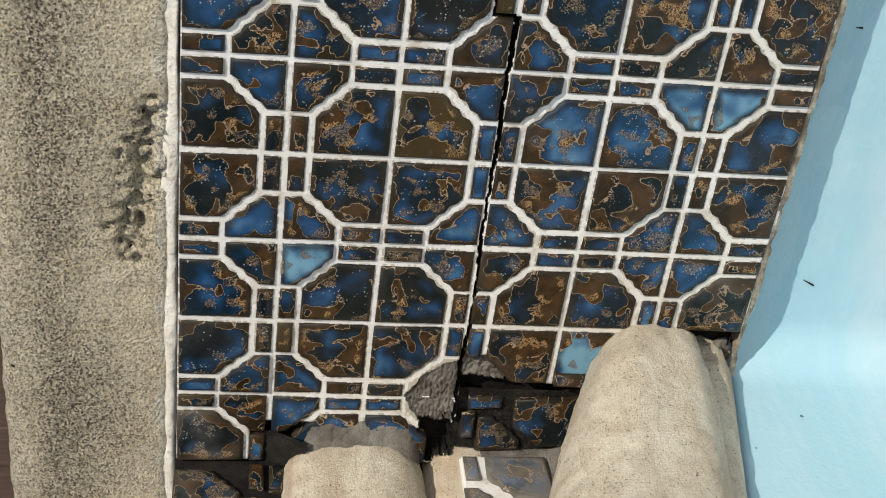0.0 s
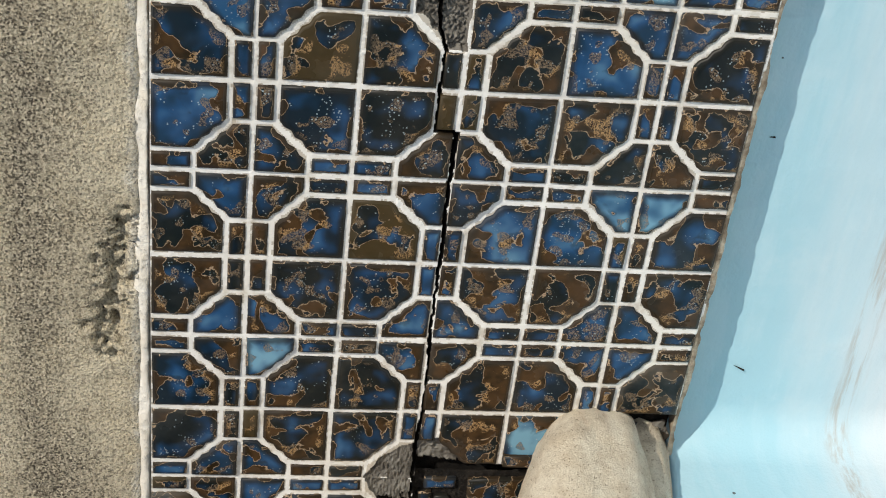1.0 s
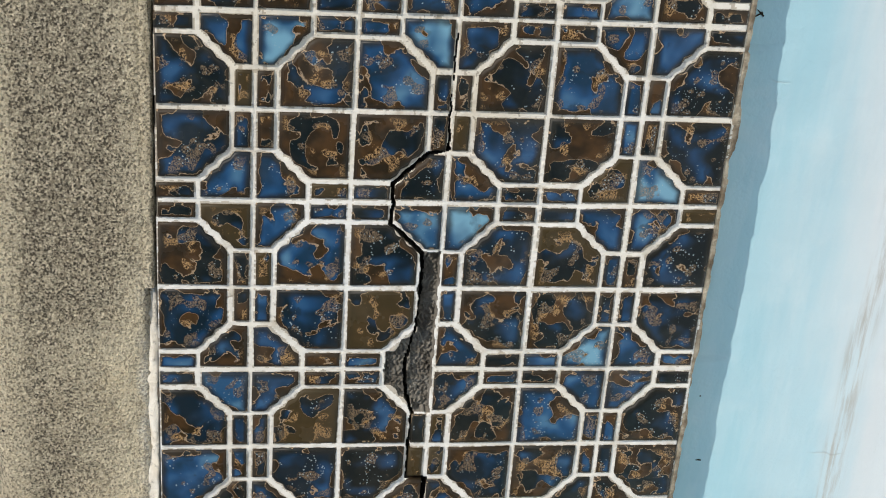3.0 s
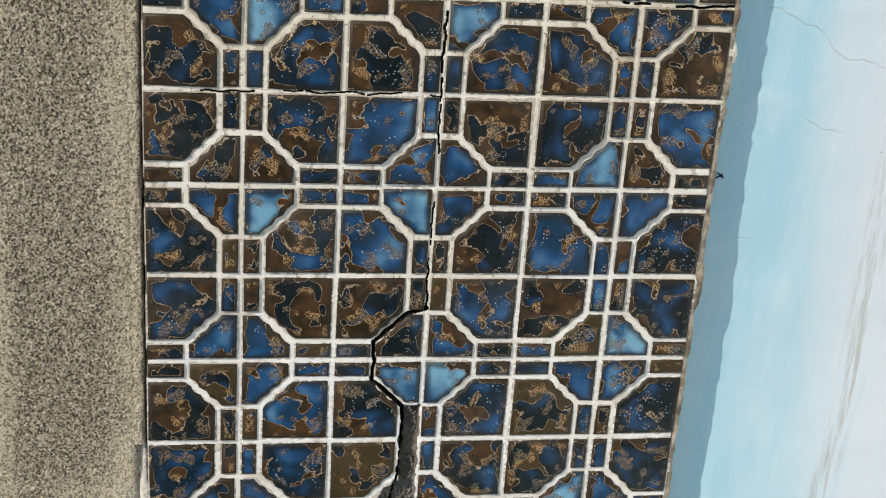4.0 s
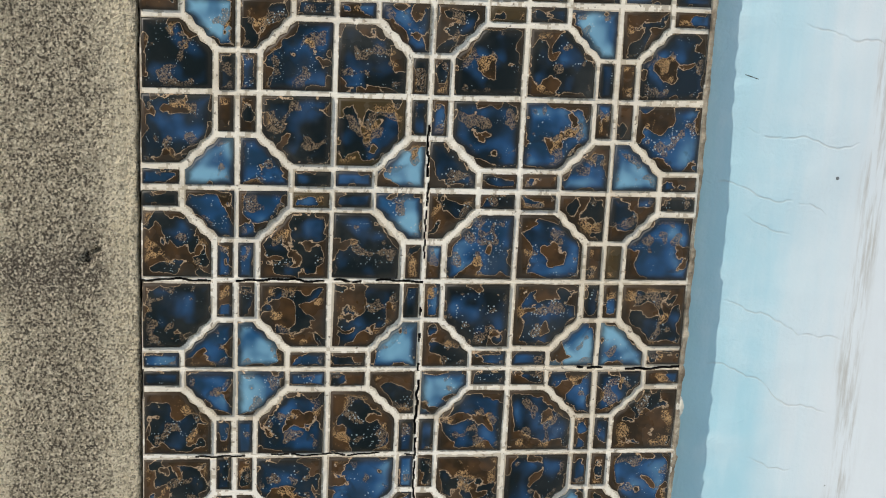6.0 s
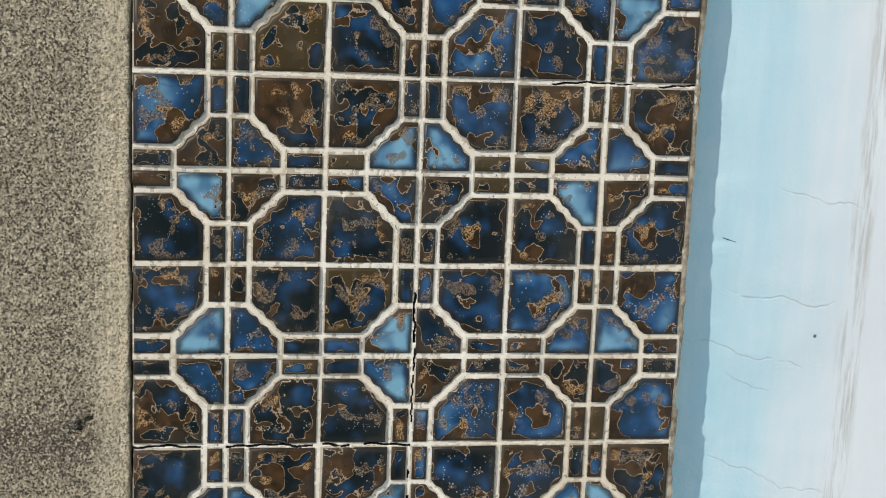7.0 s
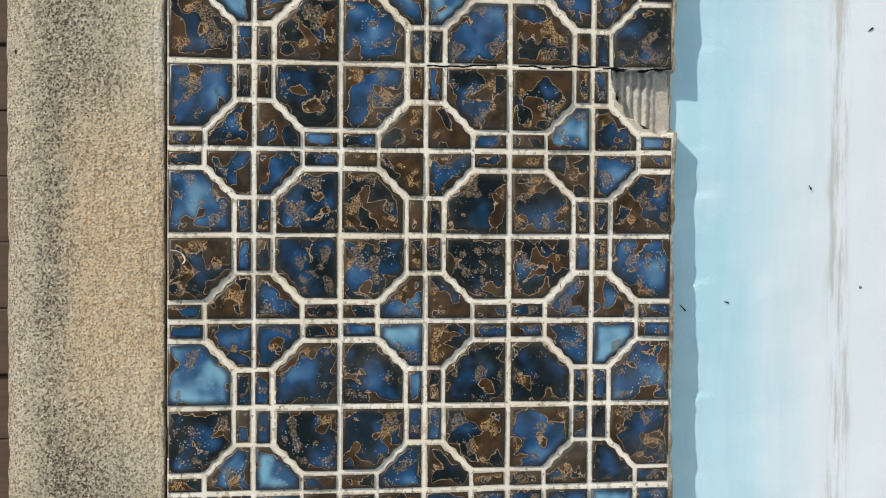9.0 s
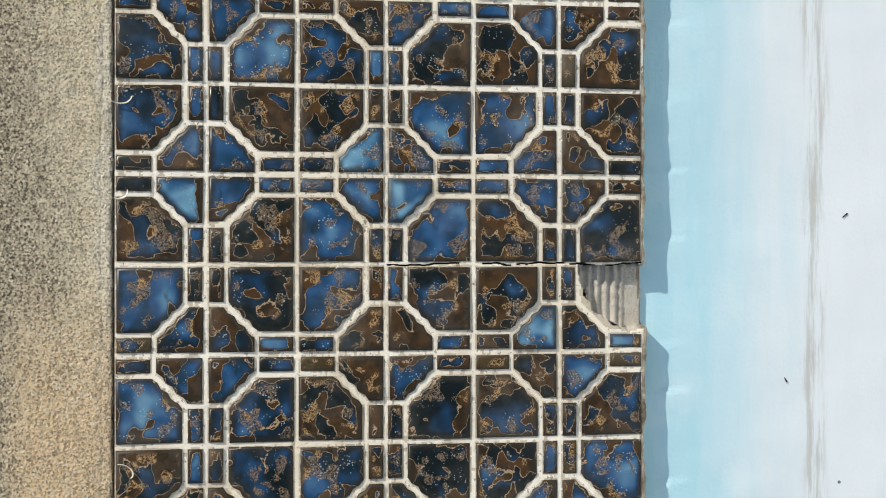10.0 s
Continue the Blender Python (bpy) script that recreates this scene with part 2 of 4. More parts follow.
def step_material():
    """Trowelled cream concrete: fine sand, brown wear, drag marks along the nosing, open pits."""
    g = Nodes("cream_step_concrete")
    at = g.coord.outputs["Object"]
    broad, mid = g.noise(g.v("MULTIPLY", at, (30, 5, 30)), 1.0, 4.0, 0.6), g.noise(at, 75.0, 4.0, 0.65)
    drag = g.noise(g.v("MULTIPLY", at, (160, 14, 160)), 1.0, 3.0, 0.6)
    sand = g.noise(at, 1000.0, 3.0, 0.75)
    col = g.mix(g.step(mid, 0.3, 0.7), (0.74, 0.67, 0.53), (0.60, 0.51, 0.375))
    col = g.mix(g.m("MULTIPLY", g.step(broad, 0.45, 0.62), 0.75), col, (0.50, 0.37, 0.25))
    col = g.mix(g.m("MULTIPLY", g.step(drag, 0.48, 0.72), 0.30), col, (0.44, 0.36, 0.26))
    col = g.mix(g.m("MULTIPLY", g.step(sand, 0.52, 0.66), 0.55), col, (0.33, 0.26, 0.18))
    col = g.mix(g.m("MULTIPLY", g.step(g.m("SUBTRACT", 1.0, sand), 0.55, 0.68), 0.5), col, (0.84, 0.77, 0.63))
    hole = 0.0
    for scale, size, often in ((150.0, 0.14, 0.75), (330.0, 0.22, 0.55), (620.0, 0.28, 0.50)):
        c = g.cells(g.v("ADD", at, g.comb(g.m("MULTIPLY", sand, 0.0025), 0.3, g.m("MULTIPLY", mid, 0.004))), scale)
        hole = g.m("MAXIMUM", hole, g.m("MULTIPLY", g.m("SUBTRACT", 1.0, g.step(c["Distance"], size * 0.5, size)), g.m("GREATER_THAN", g.sep(c["Color"])[1], often)))
    hole = g.m("MULTIPLY", hole, g.step(mid, 0.42, 0.54))
    col = g.mix(g.m("MULTIPLY", hole, 0.85), col, (0.15, 0.10, 0.06))
    h = g.m("ADD", g.m("ADD", g.m("MULTIPLY", mid, 2.2), g.m("MULTIPLY", drag, 0.8)), g.m("SUBTRACT", g.m("MULTIPLY", sand, 1.6), g.m("MULTIPLY", hole, 2.5)))
    return g.done(col, 0.88, g.bump(h, 0.6, 0.0012), 0.3)


def plaster_material():
    """Pale blue pool paint on plaster, chalked to near white further down, with hairline cracks and one long scale line."""
    g = Nodes("pale_blue_pool_plaster")
    at = g.coord.outputs["Object"]
    x, y, z = g.sep(at)[:3]
    broad = g.noise(g.v("MULTIPLY", at, (3.2, 5, 24)), 1.0, 4.0, 0.6)
    mid = g.noise(at, 26.0, 4.0, 0.6)
    fine = g.noise(at, 420.0, 3.0, 0.6)
    chalk = g.step(g.m("ADD", g.m("SUBTRACT", g.m("ADD", 0.822, g.m("MULTIPLY", g.step(x, 0.0, 0.55), 0.045)), z), g.m("MULTIPLY", g.m("SUBTRACT", broad, 0.5), 0.13)), -0.02, 0.085)
    col = g.mix(chalk, (0.385, 0.615, 0.70), (0.655, 0.70, 0.725))
    col = g.mix(g.m("MULTIPLY", g.step(mid, 0.5, 0.75), 0.22), col, (0.70, 0.76, 0.78))
    coat = g.step(g.noise(g.v("MULTIPLY", g.v("ADD", at, (3, 0, 5)), (7, 7, 42)), 1.0, 5.0, 0.6), 0.47, 0.56)
    col = g.mix(g.m("MULTIPLY", coat, 0.10), col, (0.74, 0.80, 0.82))
    # scale line left by old water, wandering a little
    wob = g.m("MULTIPLY", g.m("SUBTRACT", g.noise(g.v("MULTIPLY", at, (9, 9, 2)), 1.0, 3.0), 0.5), 0.022)
    off = g.m("ABSOLUTE", g.m("SUBTRACT", g.m("ADD", z, wob), 0.790))
    torn = g.noise(g.v("MULTIPLY", at, (18, 60, 240)), 1.0, 4.0, 0.7)
    scale_line = g.m("MULTIPLY", g.m("SUBTRACT", 1.0, g.step(off, 0.002, 0.011)), g.step(torn, 0.42, 0.66))
    col = g.mix(g.m("MULTIPLY", scale_line, 0.8), col, (0.42, 0.41, 0.38))
    sway = g.m("MULTIPLY", g.m("SUBTRACT", g.noise(g.v("MULTIPLY", at, (4, 4, 26)), 1.0, 3.0, 0.55), 0.5), 0.030)
    hair = 0.0
    for x0, slope, top, low in ((0.735, 0.10, 0.872, 0.80), (0.702, 0.17, 0.897, 0.815), (0.690, 0.34, 0.868, 0.835), (0.636, 0.27, 0.875, 0.795), (0.600, 0.42, 0.882, 0.80),
                                (0.545, 0.20, 0.850, 0.818), (0.465, 0.12, 0.880, 0.862), (0.800, 0.22, 0.845, 0.79), (0.330, 0.05, 0.880, 0.868), (0.236, 0.10, 0.812, 0.78)):
        gone = g.m("ABSOLUTE", g.m("SUBTRACT", g.m("ADD", x, sway), g.m("ADD", x0, g.m("MULTIPLY", slope, g.m("SUBTRACT", z, 0.88)))))
        here = g.m("MULTIPLY", g.step(z, low, low + 0.012), g.m("SUBTRACT", 1.0, g.step(z, top - 0.012, top)))
        hair = g.m("MAXIMUM", hair, g.m("MULTIPLY", g.m("SUBTRACT", 1.0, g.step(gone, 0.0002, 0.0009)), here))
    hair = g.m("MULTIPLY", hair, g.step(g.noise(at, 60.0, 2.0), 0.34, 0.5))
    col = g.mix(g.m("MULTIPLY", hair, 0.28), col, (0.40, 0.38, 0.35))
    spk = g.cells(at, 48.0)
    dot = g.m("MULTIPLY", g.m("LESS_THAN", spk["Distance"], 0.05), g.m("GREATER_THAN", g.sep(spk["Color"])[0], 0.80))
    col = g.mix(g.m("MULTIPLY", dot, 0.85), col, (0.05, 0.05, 0.05))
    h = g.m("ADD", g.m("MULTIPLY", mid, 3.0), g.m("SUBTRACT", fine, g.m("MULTIPLY", hair, 2.0)))
    return g.done(col, 0.75, g.bump(h, 0.25, 0.0012), 0.35)


def wood_material():
    g = Nodes("weathered_brown_boards")
    at = g.coord.outputs["Object"]
    n = g.noise(g.v("MULTIPLY", at, (60, 60, 3)), 1.0, 4.0)
    return g.done(g.mix(n, (0.05, 0.03, 0.02), (0.16, 0.10, 0.07)), 0.8, g.bump(n, 0.4, 0.003))


def soil_material():
    g = Nodes("dry_ground")
    at = g.coord.outputs["Object"]
    n = g.noise(at, 3.0, 6.0, 0.7)
    return g.done(g.mix(n, (0.16, 0.13, 0.10), (0.30, 0.26, 0.20)), 0.95, g.bump(n, 0.5, 0.02))


GROUT = grout_material("white_grout", 0.0)
STAINED = grout_material("stained_grout", 0.6)
MORTAR = mortar_material("grey_mortar", (0.13, 0.115, 0.095), (0.24, 0.225, 0.195))
THINSET = mortar_material("pale_thinset", (0.42, 0.38, 0.32), (0.56, 0.52, 0.45))
LIP = mortar_material("pale_joint_mortar", (0.82, 0.78, 0.69), (0.70, 0.64, 0.53), 260.0)
EDGE = mortar_material("stained_edge_mortar", (0.20, 0.15, 0.10), (0.58, 0.50, 0.38), 420.0)
COPING = concrete_material("weathered_coping_concrete", (0.80, 0.70, 0.505), (0.35, 0.30, 0.215), (0.72, 0.61, 0.415), 0.90)
STEP = step_material()
PLASTER = plaster_material()
WOOD = wood_material()
SOIL = soil_material()
# dirt taken down to near black so it also holds the shade of gaps
SHADE_AND_DIRT = mortar_material("black_shade_and_dirt", (0.008, 0.007, 0.006), (0.026, 0.022, 0.018))

# ---- building helpers ----


def mesh_object(name, verts, faces, mats, parent=None, smooth=True, label=""):
    me = bpy.data.meshes.new(name)
    me.from_pydata(verts, [], faces)
    for m in mats:
        me.materials.append(m)
    me.polygons.foreach_set("use_smooth", [smooth] * len(me.polygons))
    me.update()
    ob = new(name, me)
    if parent is not None:
        ob.parent = parent
    return tagged(ob, label)


def part(name, bm, material, parent, label=""):
    me = bpy.data.meshes.new(name)
    bm.to_mesh(me)
    bm.free()
    me.materials.append(material)
    me.update()
    ob = new(name, me)
    ob.parent = parent
    return tagged(ob, label)


def sheet(name, us, vs, place, mats, parent=None, label="", flip=False):
    """A curved sheet: place(u, v) gives the point."""
    verts = [place(u, v) for u in us for v in vs]
    n = len(vs)
    faces = []
    for i in range(len(us) - 1):
        for j in range(n - 1):
            q = (i * n + j, i * n + j + 1, (i + 1) * n + j + 1, (i + 1) * n + j)
            faces.append(q[::-1] if flip else q)
    return mesh_object(name, verts, faces, mats, parent, True, label)


def rise(lo, hi, step):
    n = max(2, int(round((hi - lo) / step)) + 1)
    return [lo + (hi - lo) * i / (n - 1) for i in range(n)]


def rough(p, scale, amount):
    return noise.fractal(Vector(p) * scale, 1.0, 2.0, 4) * amount


def box(name, lo, hi, mat, kind="structure", label="", category="", bevel=0.0):
    bm = bmesh.new()
    bmesh.ops.create_cube(bm, size=1)
    for v in bm.verts:
        v.co = Vector([lo[i] + (hi[i] - lo[i]) * (v.co[i] + 0.5) for i in range(3)])
    if bevel:
        bmesh.ops.bevel(bm, geom=bm.edges[:], offset=bevel, segments=2, affect="EDGES")
    me = bpy.data.meshes.new(name)
    bm.to_mesh(me)
    bm.free()
    me.materials.append(mat)
    return tagged(new(name, me), label, category, "", kind)


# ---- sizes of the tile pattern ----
HALF = 0.05          # half a repeat of the pattern
TOP = 1.2            # upper edge of the tile band; the pool floor lies at 0
BOTTOM = TOP - 6 * HALF
JOINT = 0.0032
ROWS = range(-1, 28)

# glaze of each piece, column by column down the wall, row by row along it
BIG = ["RBBNNN", "DNDNLN", "MDDNMR", "NDMMNN", "NMOBBM", "BMDMNN", "MODNBD", "MMONND", "NBDMOD", "MNNMND",
       "DMBNBD", "NMBNDB", "NMNMNN", "DNNDMN", "NNDBMB", "MDOMBB", "DMDDDM", "BNNMNN", "NODBMM", "DDMNBM",
       "LMDDDB", "NDMDNB", "BMNDNM", "BDBNN-", "NNBBND", "MNNBBN", "MBMDNN", "NMBDMN", "MDNMBN"]
CORNER = ["NB-BBB", "BB----", "MLBNBB", "BBBBBB", "BNBMLL", "NMNMDN", "LB-MBB", "NM-BLB", "OBLLBB", "BBDBOL",
          "BLLMBB", "NNBBLN", "BLNLBM", "BLLNLL", "BBLNNM", "LBLMBL", "LNBNLN", "NBLLBB", "BLNBDL", "BLBNNM",
          "BBLNBL", "NMBNMB", "BBNBNB", "MMNNLM", "LBBLBM", "MBLBBN", "MBNBBM", "BLNMBN", "NBLBMB"]
NO_UPRIGHT = {(2, 6), (2, 7), (4, 0), (5, 0)}      # narrow pieces lost along the crack
NO_LEVEL = {(3, 0), (5, 0)}


def outline(kind, wavy=1.0):
    """The outline of a piece in one quarter of the repeat, in metres from the big crossing (0, 0) to the small one."""
    g, s = JOINT / 2, 0.0206
    if kind == "big":
        pts = [(g, g), (0.0372, g), (0.0372, s)]
        for i, d in ((1, 0.0005), (2, -0.0004), (3, 0.0005), (4, -0.0004), (5, 0.0005)):
            f = i / 6
            pts.append((0.0372 - (0.0372 - s) * f + d * wavy, s + (0.0372 - s) * f + d * wavy))
        return pts + [(s, 0.0372), (g, 0.0372)]
    if kind == "corner":
        a, b, e = 0.0234, 0.0404, HALF - g
        pts = [(e, e), (a, e), (a, b)]
        for i, d in ((1, -0.0005), (2, 0.0004), (3, -0.0005), (4, 0.0004), (5, -0.0005)):
            f = i / 6
            pts.append((a + (b - a) * f - d * wavy, b - (b - a) * f - d * wavy))
        return pts + [(b, a), (e, a)]
    if kind == "level":
        return [(g, 0.0404), (0.0204, 0.0404), (0.0204, HALF - g), (g, HALF - g)]
    return [(0.0404, g), (HALF - g, g), (HALF - g, 0.0204), (0.0404, 0.0204)]


def turned(kind, fu, fv, wavy=1.0):
    pts = [((-u if fu else u), (-v if fv else v)) for u, v in outline(kind, wavy)]
    area = sum(a[0] * b[1] - b[0] * a[1] for a, b in zip(pts, pts[1:] + pts[:1]))
    return pts if area > 0 else pts[::-1]


PIECES = {}


def drawn_in(pts, d):
    """The outline (anticlockwise) with every edge moved in by d."""
    out = []
    for (au, av), (bu, bv), (cu, cv) in zip(pts[-1:] + pts[:-1], pts, pts[1:] + pts[:1]):
        p, q = Vector((bu - au, bv - av)).normalized(), Vector((cu - bu, cv - bv)).normalized()
        n = Vector((-p.y - q.y, p.x + q.x))
        n = n.normalized() * d / max(0.5, math.cos(p.angle(q, 0.0) / 2))
        out.append((bu + n.x, bv + n.y))
    return out


def piece_mesh(kind, fu, fv, letter):
    """A pillowed glazed piece: its skirt in the grout, a rounded shoulder and a low crown. u runs down the wall, v along it."""
    key = (kind, fu, fv, letter)
    if key in PIECES:
        return PIECES[key]
    pts = turned(kind, fu, fv)
    cu, cv = sum(p[0] for p in pts) / len(pts), sum(p[1] for p in pts) / len(pts)
    verts, faces, n = [], [], len(pts)
    large = kind in ("big", "corner")
    rings = [(0.0, 0.004, 0.0), (0.0, -0.0006, 0.0), (0.0007, -0.0016, 0.12), (0.0024, -0.0020, 0.5 if large else 0.9)]
    if large:
        rings.append((0.0047, -0.0021, 1.0))
    for inset, out, _ in rings:
        for u, v in drawn_in(pts if inset < 0.002 else turned(kind, fu, fv, 0.0), inset):
            verts.append((v - cv, out, -(u - cu)))
    last = len(rings) - 1
    for r in range(last):
        for i in range(n):
            j = (i + 1) % n
            faces.append((r * n + i, r * n + j, (r + 1) * n + j, (r + 1) * n + i))
    faces.append(tuple(range(last * n, (last + 1) * n)))
    me = bpy.data.meshes.new(kind)
    me.from_pydata(verts, [], faces)
    depth = me.attributes.new("inner", "FLOAT", "POINT")
    depth.data.foreach_set("value", [value for _, _, value in rings for i in range(n)])
    bm = bmesh.new()
    bm.from_mesh(me)
    bmesh.ops.recalc_face_normals(bm, faces=bm.faces[:])
    bm.to_mesh(me)
    bm.free()
    me.materials.append(GLAZE[letter])
    me.polygons.foreach_set("use_smooth", [i >= n for i in range(len(me.polygons))])
    me.update()
    PIECES[key] = (me, cu, cv)
    return PIECES[key]


PIECE_NAME = {"big": "large_tile", "corner": "corner_tile", "level": "strip_tile", "upright": "strip_tile"}


def lay_piece(kind, col, row, letter, parent):
    # even columns have their big crossing above, odd ones below; odd rows have theirs at the start
    fu, fv = col % 2 == 1, row % 2 == 0
    me, cu, cv = piece_mesh(kind, fu, fv, letter)
    u0 = (col + 1 if fu else col) * HALF
    v0 = (row + 1 if fv else row) * HALF
    ob = new(PIECE_NAME[kind], me)
    ob.parent = parent
    tilt = pieces_rng.gauss(0, 0.5), pieces_rng.gauss(0, 0.4), pieces_rng.gauss(0, 0.5)
    ob.matrix_basis = pose(v0 + cv + pieces_rng.gauss(0, 0.00025), pieces_rng.gauss(0, 0.0002), TOP - u0 - cu + pieces_rng.gauss(0, 0.00025), *tilt)
    return ob


pieces_rng = random.Random(7)

# ---- ground, deck and the empty basin round the camera ----
box("ground", (-60, 0.29, 1.10), (60, 60, 1.22), SOIL, label="dry brown ground behind the pool deck", category="ground")
box("ground_far", (-60, -60, 1.10), (60, -5.6, 1.22), SOIL, label="dry brown ground across the pool", category="ground")
box("ground_end", (6.4, -5.6, 1.10), (60, 0.29, 1.22), SOIL, label="dry brown ground beyond the pool's end", category="ground")
box("ground_steps_end", (-60, -5.6, 1.10), (-3.4, 0.29, 1.22), SOIL, label="dry brown ground behind the pool steps", category="ground")
box("pool_floor", (-3.2, -5.2, -0.1), (6.2, 0.06, 0.0), PLASTER, label="pale blue plaster floor of the empty pool", category="pool floor")
box("pool_wall_far", (-3.2, -5.4, 0.0), (6.2, -5.2, 1.29), PLASTER, label="pale blue plaster wall across the empty pool", category="pool wall")
box("pool_wall_end", (6.2, -5.4, 0.0), (6.4, 0.2, 1.29), PLASTER, label="pale blue plaster end wall of the pool", category="pool wall")
box("pool_wall_steps_end", (-3.4, -5.4, 0.0), (-3.2, 0.2, 1.29), PLASTER, label="pale blue plaster wall behind the steps", category="pool wall")

fence = tagged(new("fence"), "weathered brown board fence standing behind the pool deck", "fence")
fence.location = (0, 2.2, 1.22)
board = bmesh.new()
bmesh.ops.create_cube(board, size=1)
for v in board.verts:
    v.co = Vector((v.co.x * 0.138, v.co.y * 0.02, (v.co.z + 0.5) * 1.7))
bmesh.ops.bevel(board, geom=board.edges[:], offset=0.003, segments=1, affect="EDGES")
first_board = part("board", board, WOOD, fence)
for i in range(92):
    b = new("board", first_board.data)
    b.parent = fence
    b.location = (-8.5 + i * 0.1385, pieces_rng.gauss(0, 0.003), 0)
first_board.location = (-8.645, 0, 0)
rail = bmesh.new()
bmesh.ops.create_cube(rail, size=1)
for v in rail.verts:
    v.co = Vector((-2.0 + v.co.x * 13.4, 0.035 + v.co.y * 0.04, 1.2 + v.co.z * 0.09))
part("rail", rail, WOOD, fence)

# ---- pool wall below the tile band ----
XS = (-0.32, 1.62)


LAPS = [0.0]
lap_rng = random.Random(12)
while LAPS[-1] < 1.7:
    LAPS.append(LAPS[-1] + 0.018 + 0.032 * lap_rng.random())
LAP_DEPTH = [0.0005 + 0.0020 * lap_rng.random() ** 1.7 for lap in LAPS]


def recess(x):
    return float(np.interp(x, (0.05, 0.25, 0.45, 0.8, 1.1), (0.019, 0.0190, 0.0188, 0.0124, 0.0124)))


def lap(x):
    """Overlapping coats of paint: each one starts with a sharp edge and thins out along the wall."""
    for a, b, d in zip(LAPS, LAPS[1:], LAP_DEPTH):
        if a <= x < b:
            return d * min(1.0, (x - a) / 0.0012) * (1 - (x - a) / (b - a))
    return 0.0


COVE_X, COVE_R = 0.046, 0.026


def plaster_point(x, z):
    y = recess(x) + rough((x, 0, z), 7, 0.0016) + rough((x, 4, z), 40, 0.0003)
    y += lap(x + rough((0, 2, z), 60, 0.004)) * max(0.0, min(1.0, (z - 0.866) / 0.02)) * (x > 0.06)
    if z < 0.9 and x < COVE_X:
        # below the steps the plaster turns out of the wall in a cove and becomes the riser
        s = COVE_X - x
        a = min(s / COVE_R, math.pi / 2)
        out = COVE_R * (1 - math.cos(a)) + max(0.0, s - COVE_R * math.pi / 2)
        x, y = COVE_X - COVE_R * math.sin(a), y - out
        z += 0.19 * min(0.2, max(0.0, -y)) * z / 0.9
    return (x, y, z)


zs = rise(0.0, 0.6, 0.1)[:-1] + rise(0.6, 0.894, 0.006) + [0.8985, 0.9005, 0.915, 0.93]
plaster = sheet("pool_wall", rise(-0.55, -0.02, 0.01)[:-1] + rise(-0.02, 0.06, 0.002)[:-1] + rise(0.06, 1.4, 0.0018)[:-1] + rise(1.4, 1.7, 0.01) + rise(1.8, 6.2, 0.4), zs, plaster_point, [PLASTER])
tagged(plaster, "pale blue painted pool plaster, chalky and hairline cracked", "pool wall", "", "structure")
backing = box("wall_core", (-3.2, 0.034, 0.0), (6.2, 0.3, 1.19), MORTAR, label="rough grey concrete core of the pool wall", category="wall")

# ---- coping: sandy cast concrete with a worn round upper edge ----


def coping_profile():
    pts = [(0.030, 1.2025), (0.010, 1.2025), (0.0045, 1.2035)]
    pts += [(0.0025, z) for z in rise(1.2065, 1.276, 0.0021)]
    for i in range(1, 9):
        a = radians(90 * i / 8)
        pts.append((0.0025 + 0.014 * (1 - math.cos(a)), 1.276 + 0.014 * math.sin(a)))
    return pts + [(0.03, 1.2902), (0.06, 1.2905), (0.12, 1.291), (0.9, 1.292)]


PROFILE = coping_profile()
CRATERS = [(0.155, 1.2135, 0.010), (0.142, 1.2175, 0.011), (0.128, 1.215, 0.010), (0.112, 1.2195, 0.009), (0.098, 1.2225, 0.011), (0.086, 1.221, 0.007), (0.168, 1.2105, 0.007),
           (0.6645, 1.2225, 0.0026), (0.6600, 1.2270, 0.0022), (0.6550, 1.2320, 0.0020)]


def coping_point(x, k):
    y, z = PROFILE[int(k)]
    w = rough((x, y, z), 14, 0.0012) + rough((x, y, z), 90, 0.0007) + rough((x, y, z), 330, 0.0007)
    for cx, cz, r in CRATERS:
        d = math.hypot(x - cx, z - cz) / r + rough((x, 1, z), 160, 0.7)
        if d < 1:
            w += 0.0036 * min(1.0, 2.5 * (1 - d)) + rough((x, 2, z), 190, 0.0052)
    crack = min(abs(x - 0.898 + rough((z, 0, 0), 60, 0.004)), abs(x - 0.333 + rough((z, 3, 0), 45, 0.005)) + 0.02 * max(0.0, 1.24 - z))
    if crack < 0.0011:
        w += 0.0016
    edge = rough((x, 7, 0), 45, 0.0012) + rough((x, 9, 0), 200, 0.0008) if z < 1.2045 else 0.0
    top = rough((x, 5, y), 60, 0.0012) if z > 1.278 else 0.0
    return (x, y + w, z + edge + top)


coping = sheet("coping", rise(-0.32, 0.06, 0.003)[:-1] + rise(0.06, 0.2, 0.0013)[:-1] + rise(0.2, 1.62, 0.0028), range(len(PROFILE)), coping_point, [COPING], flip=True)
tagged(coping, "weathered sandy concrete pool coping with a chipped pale lip", "coping", "", "structure")


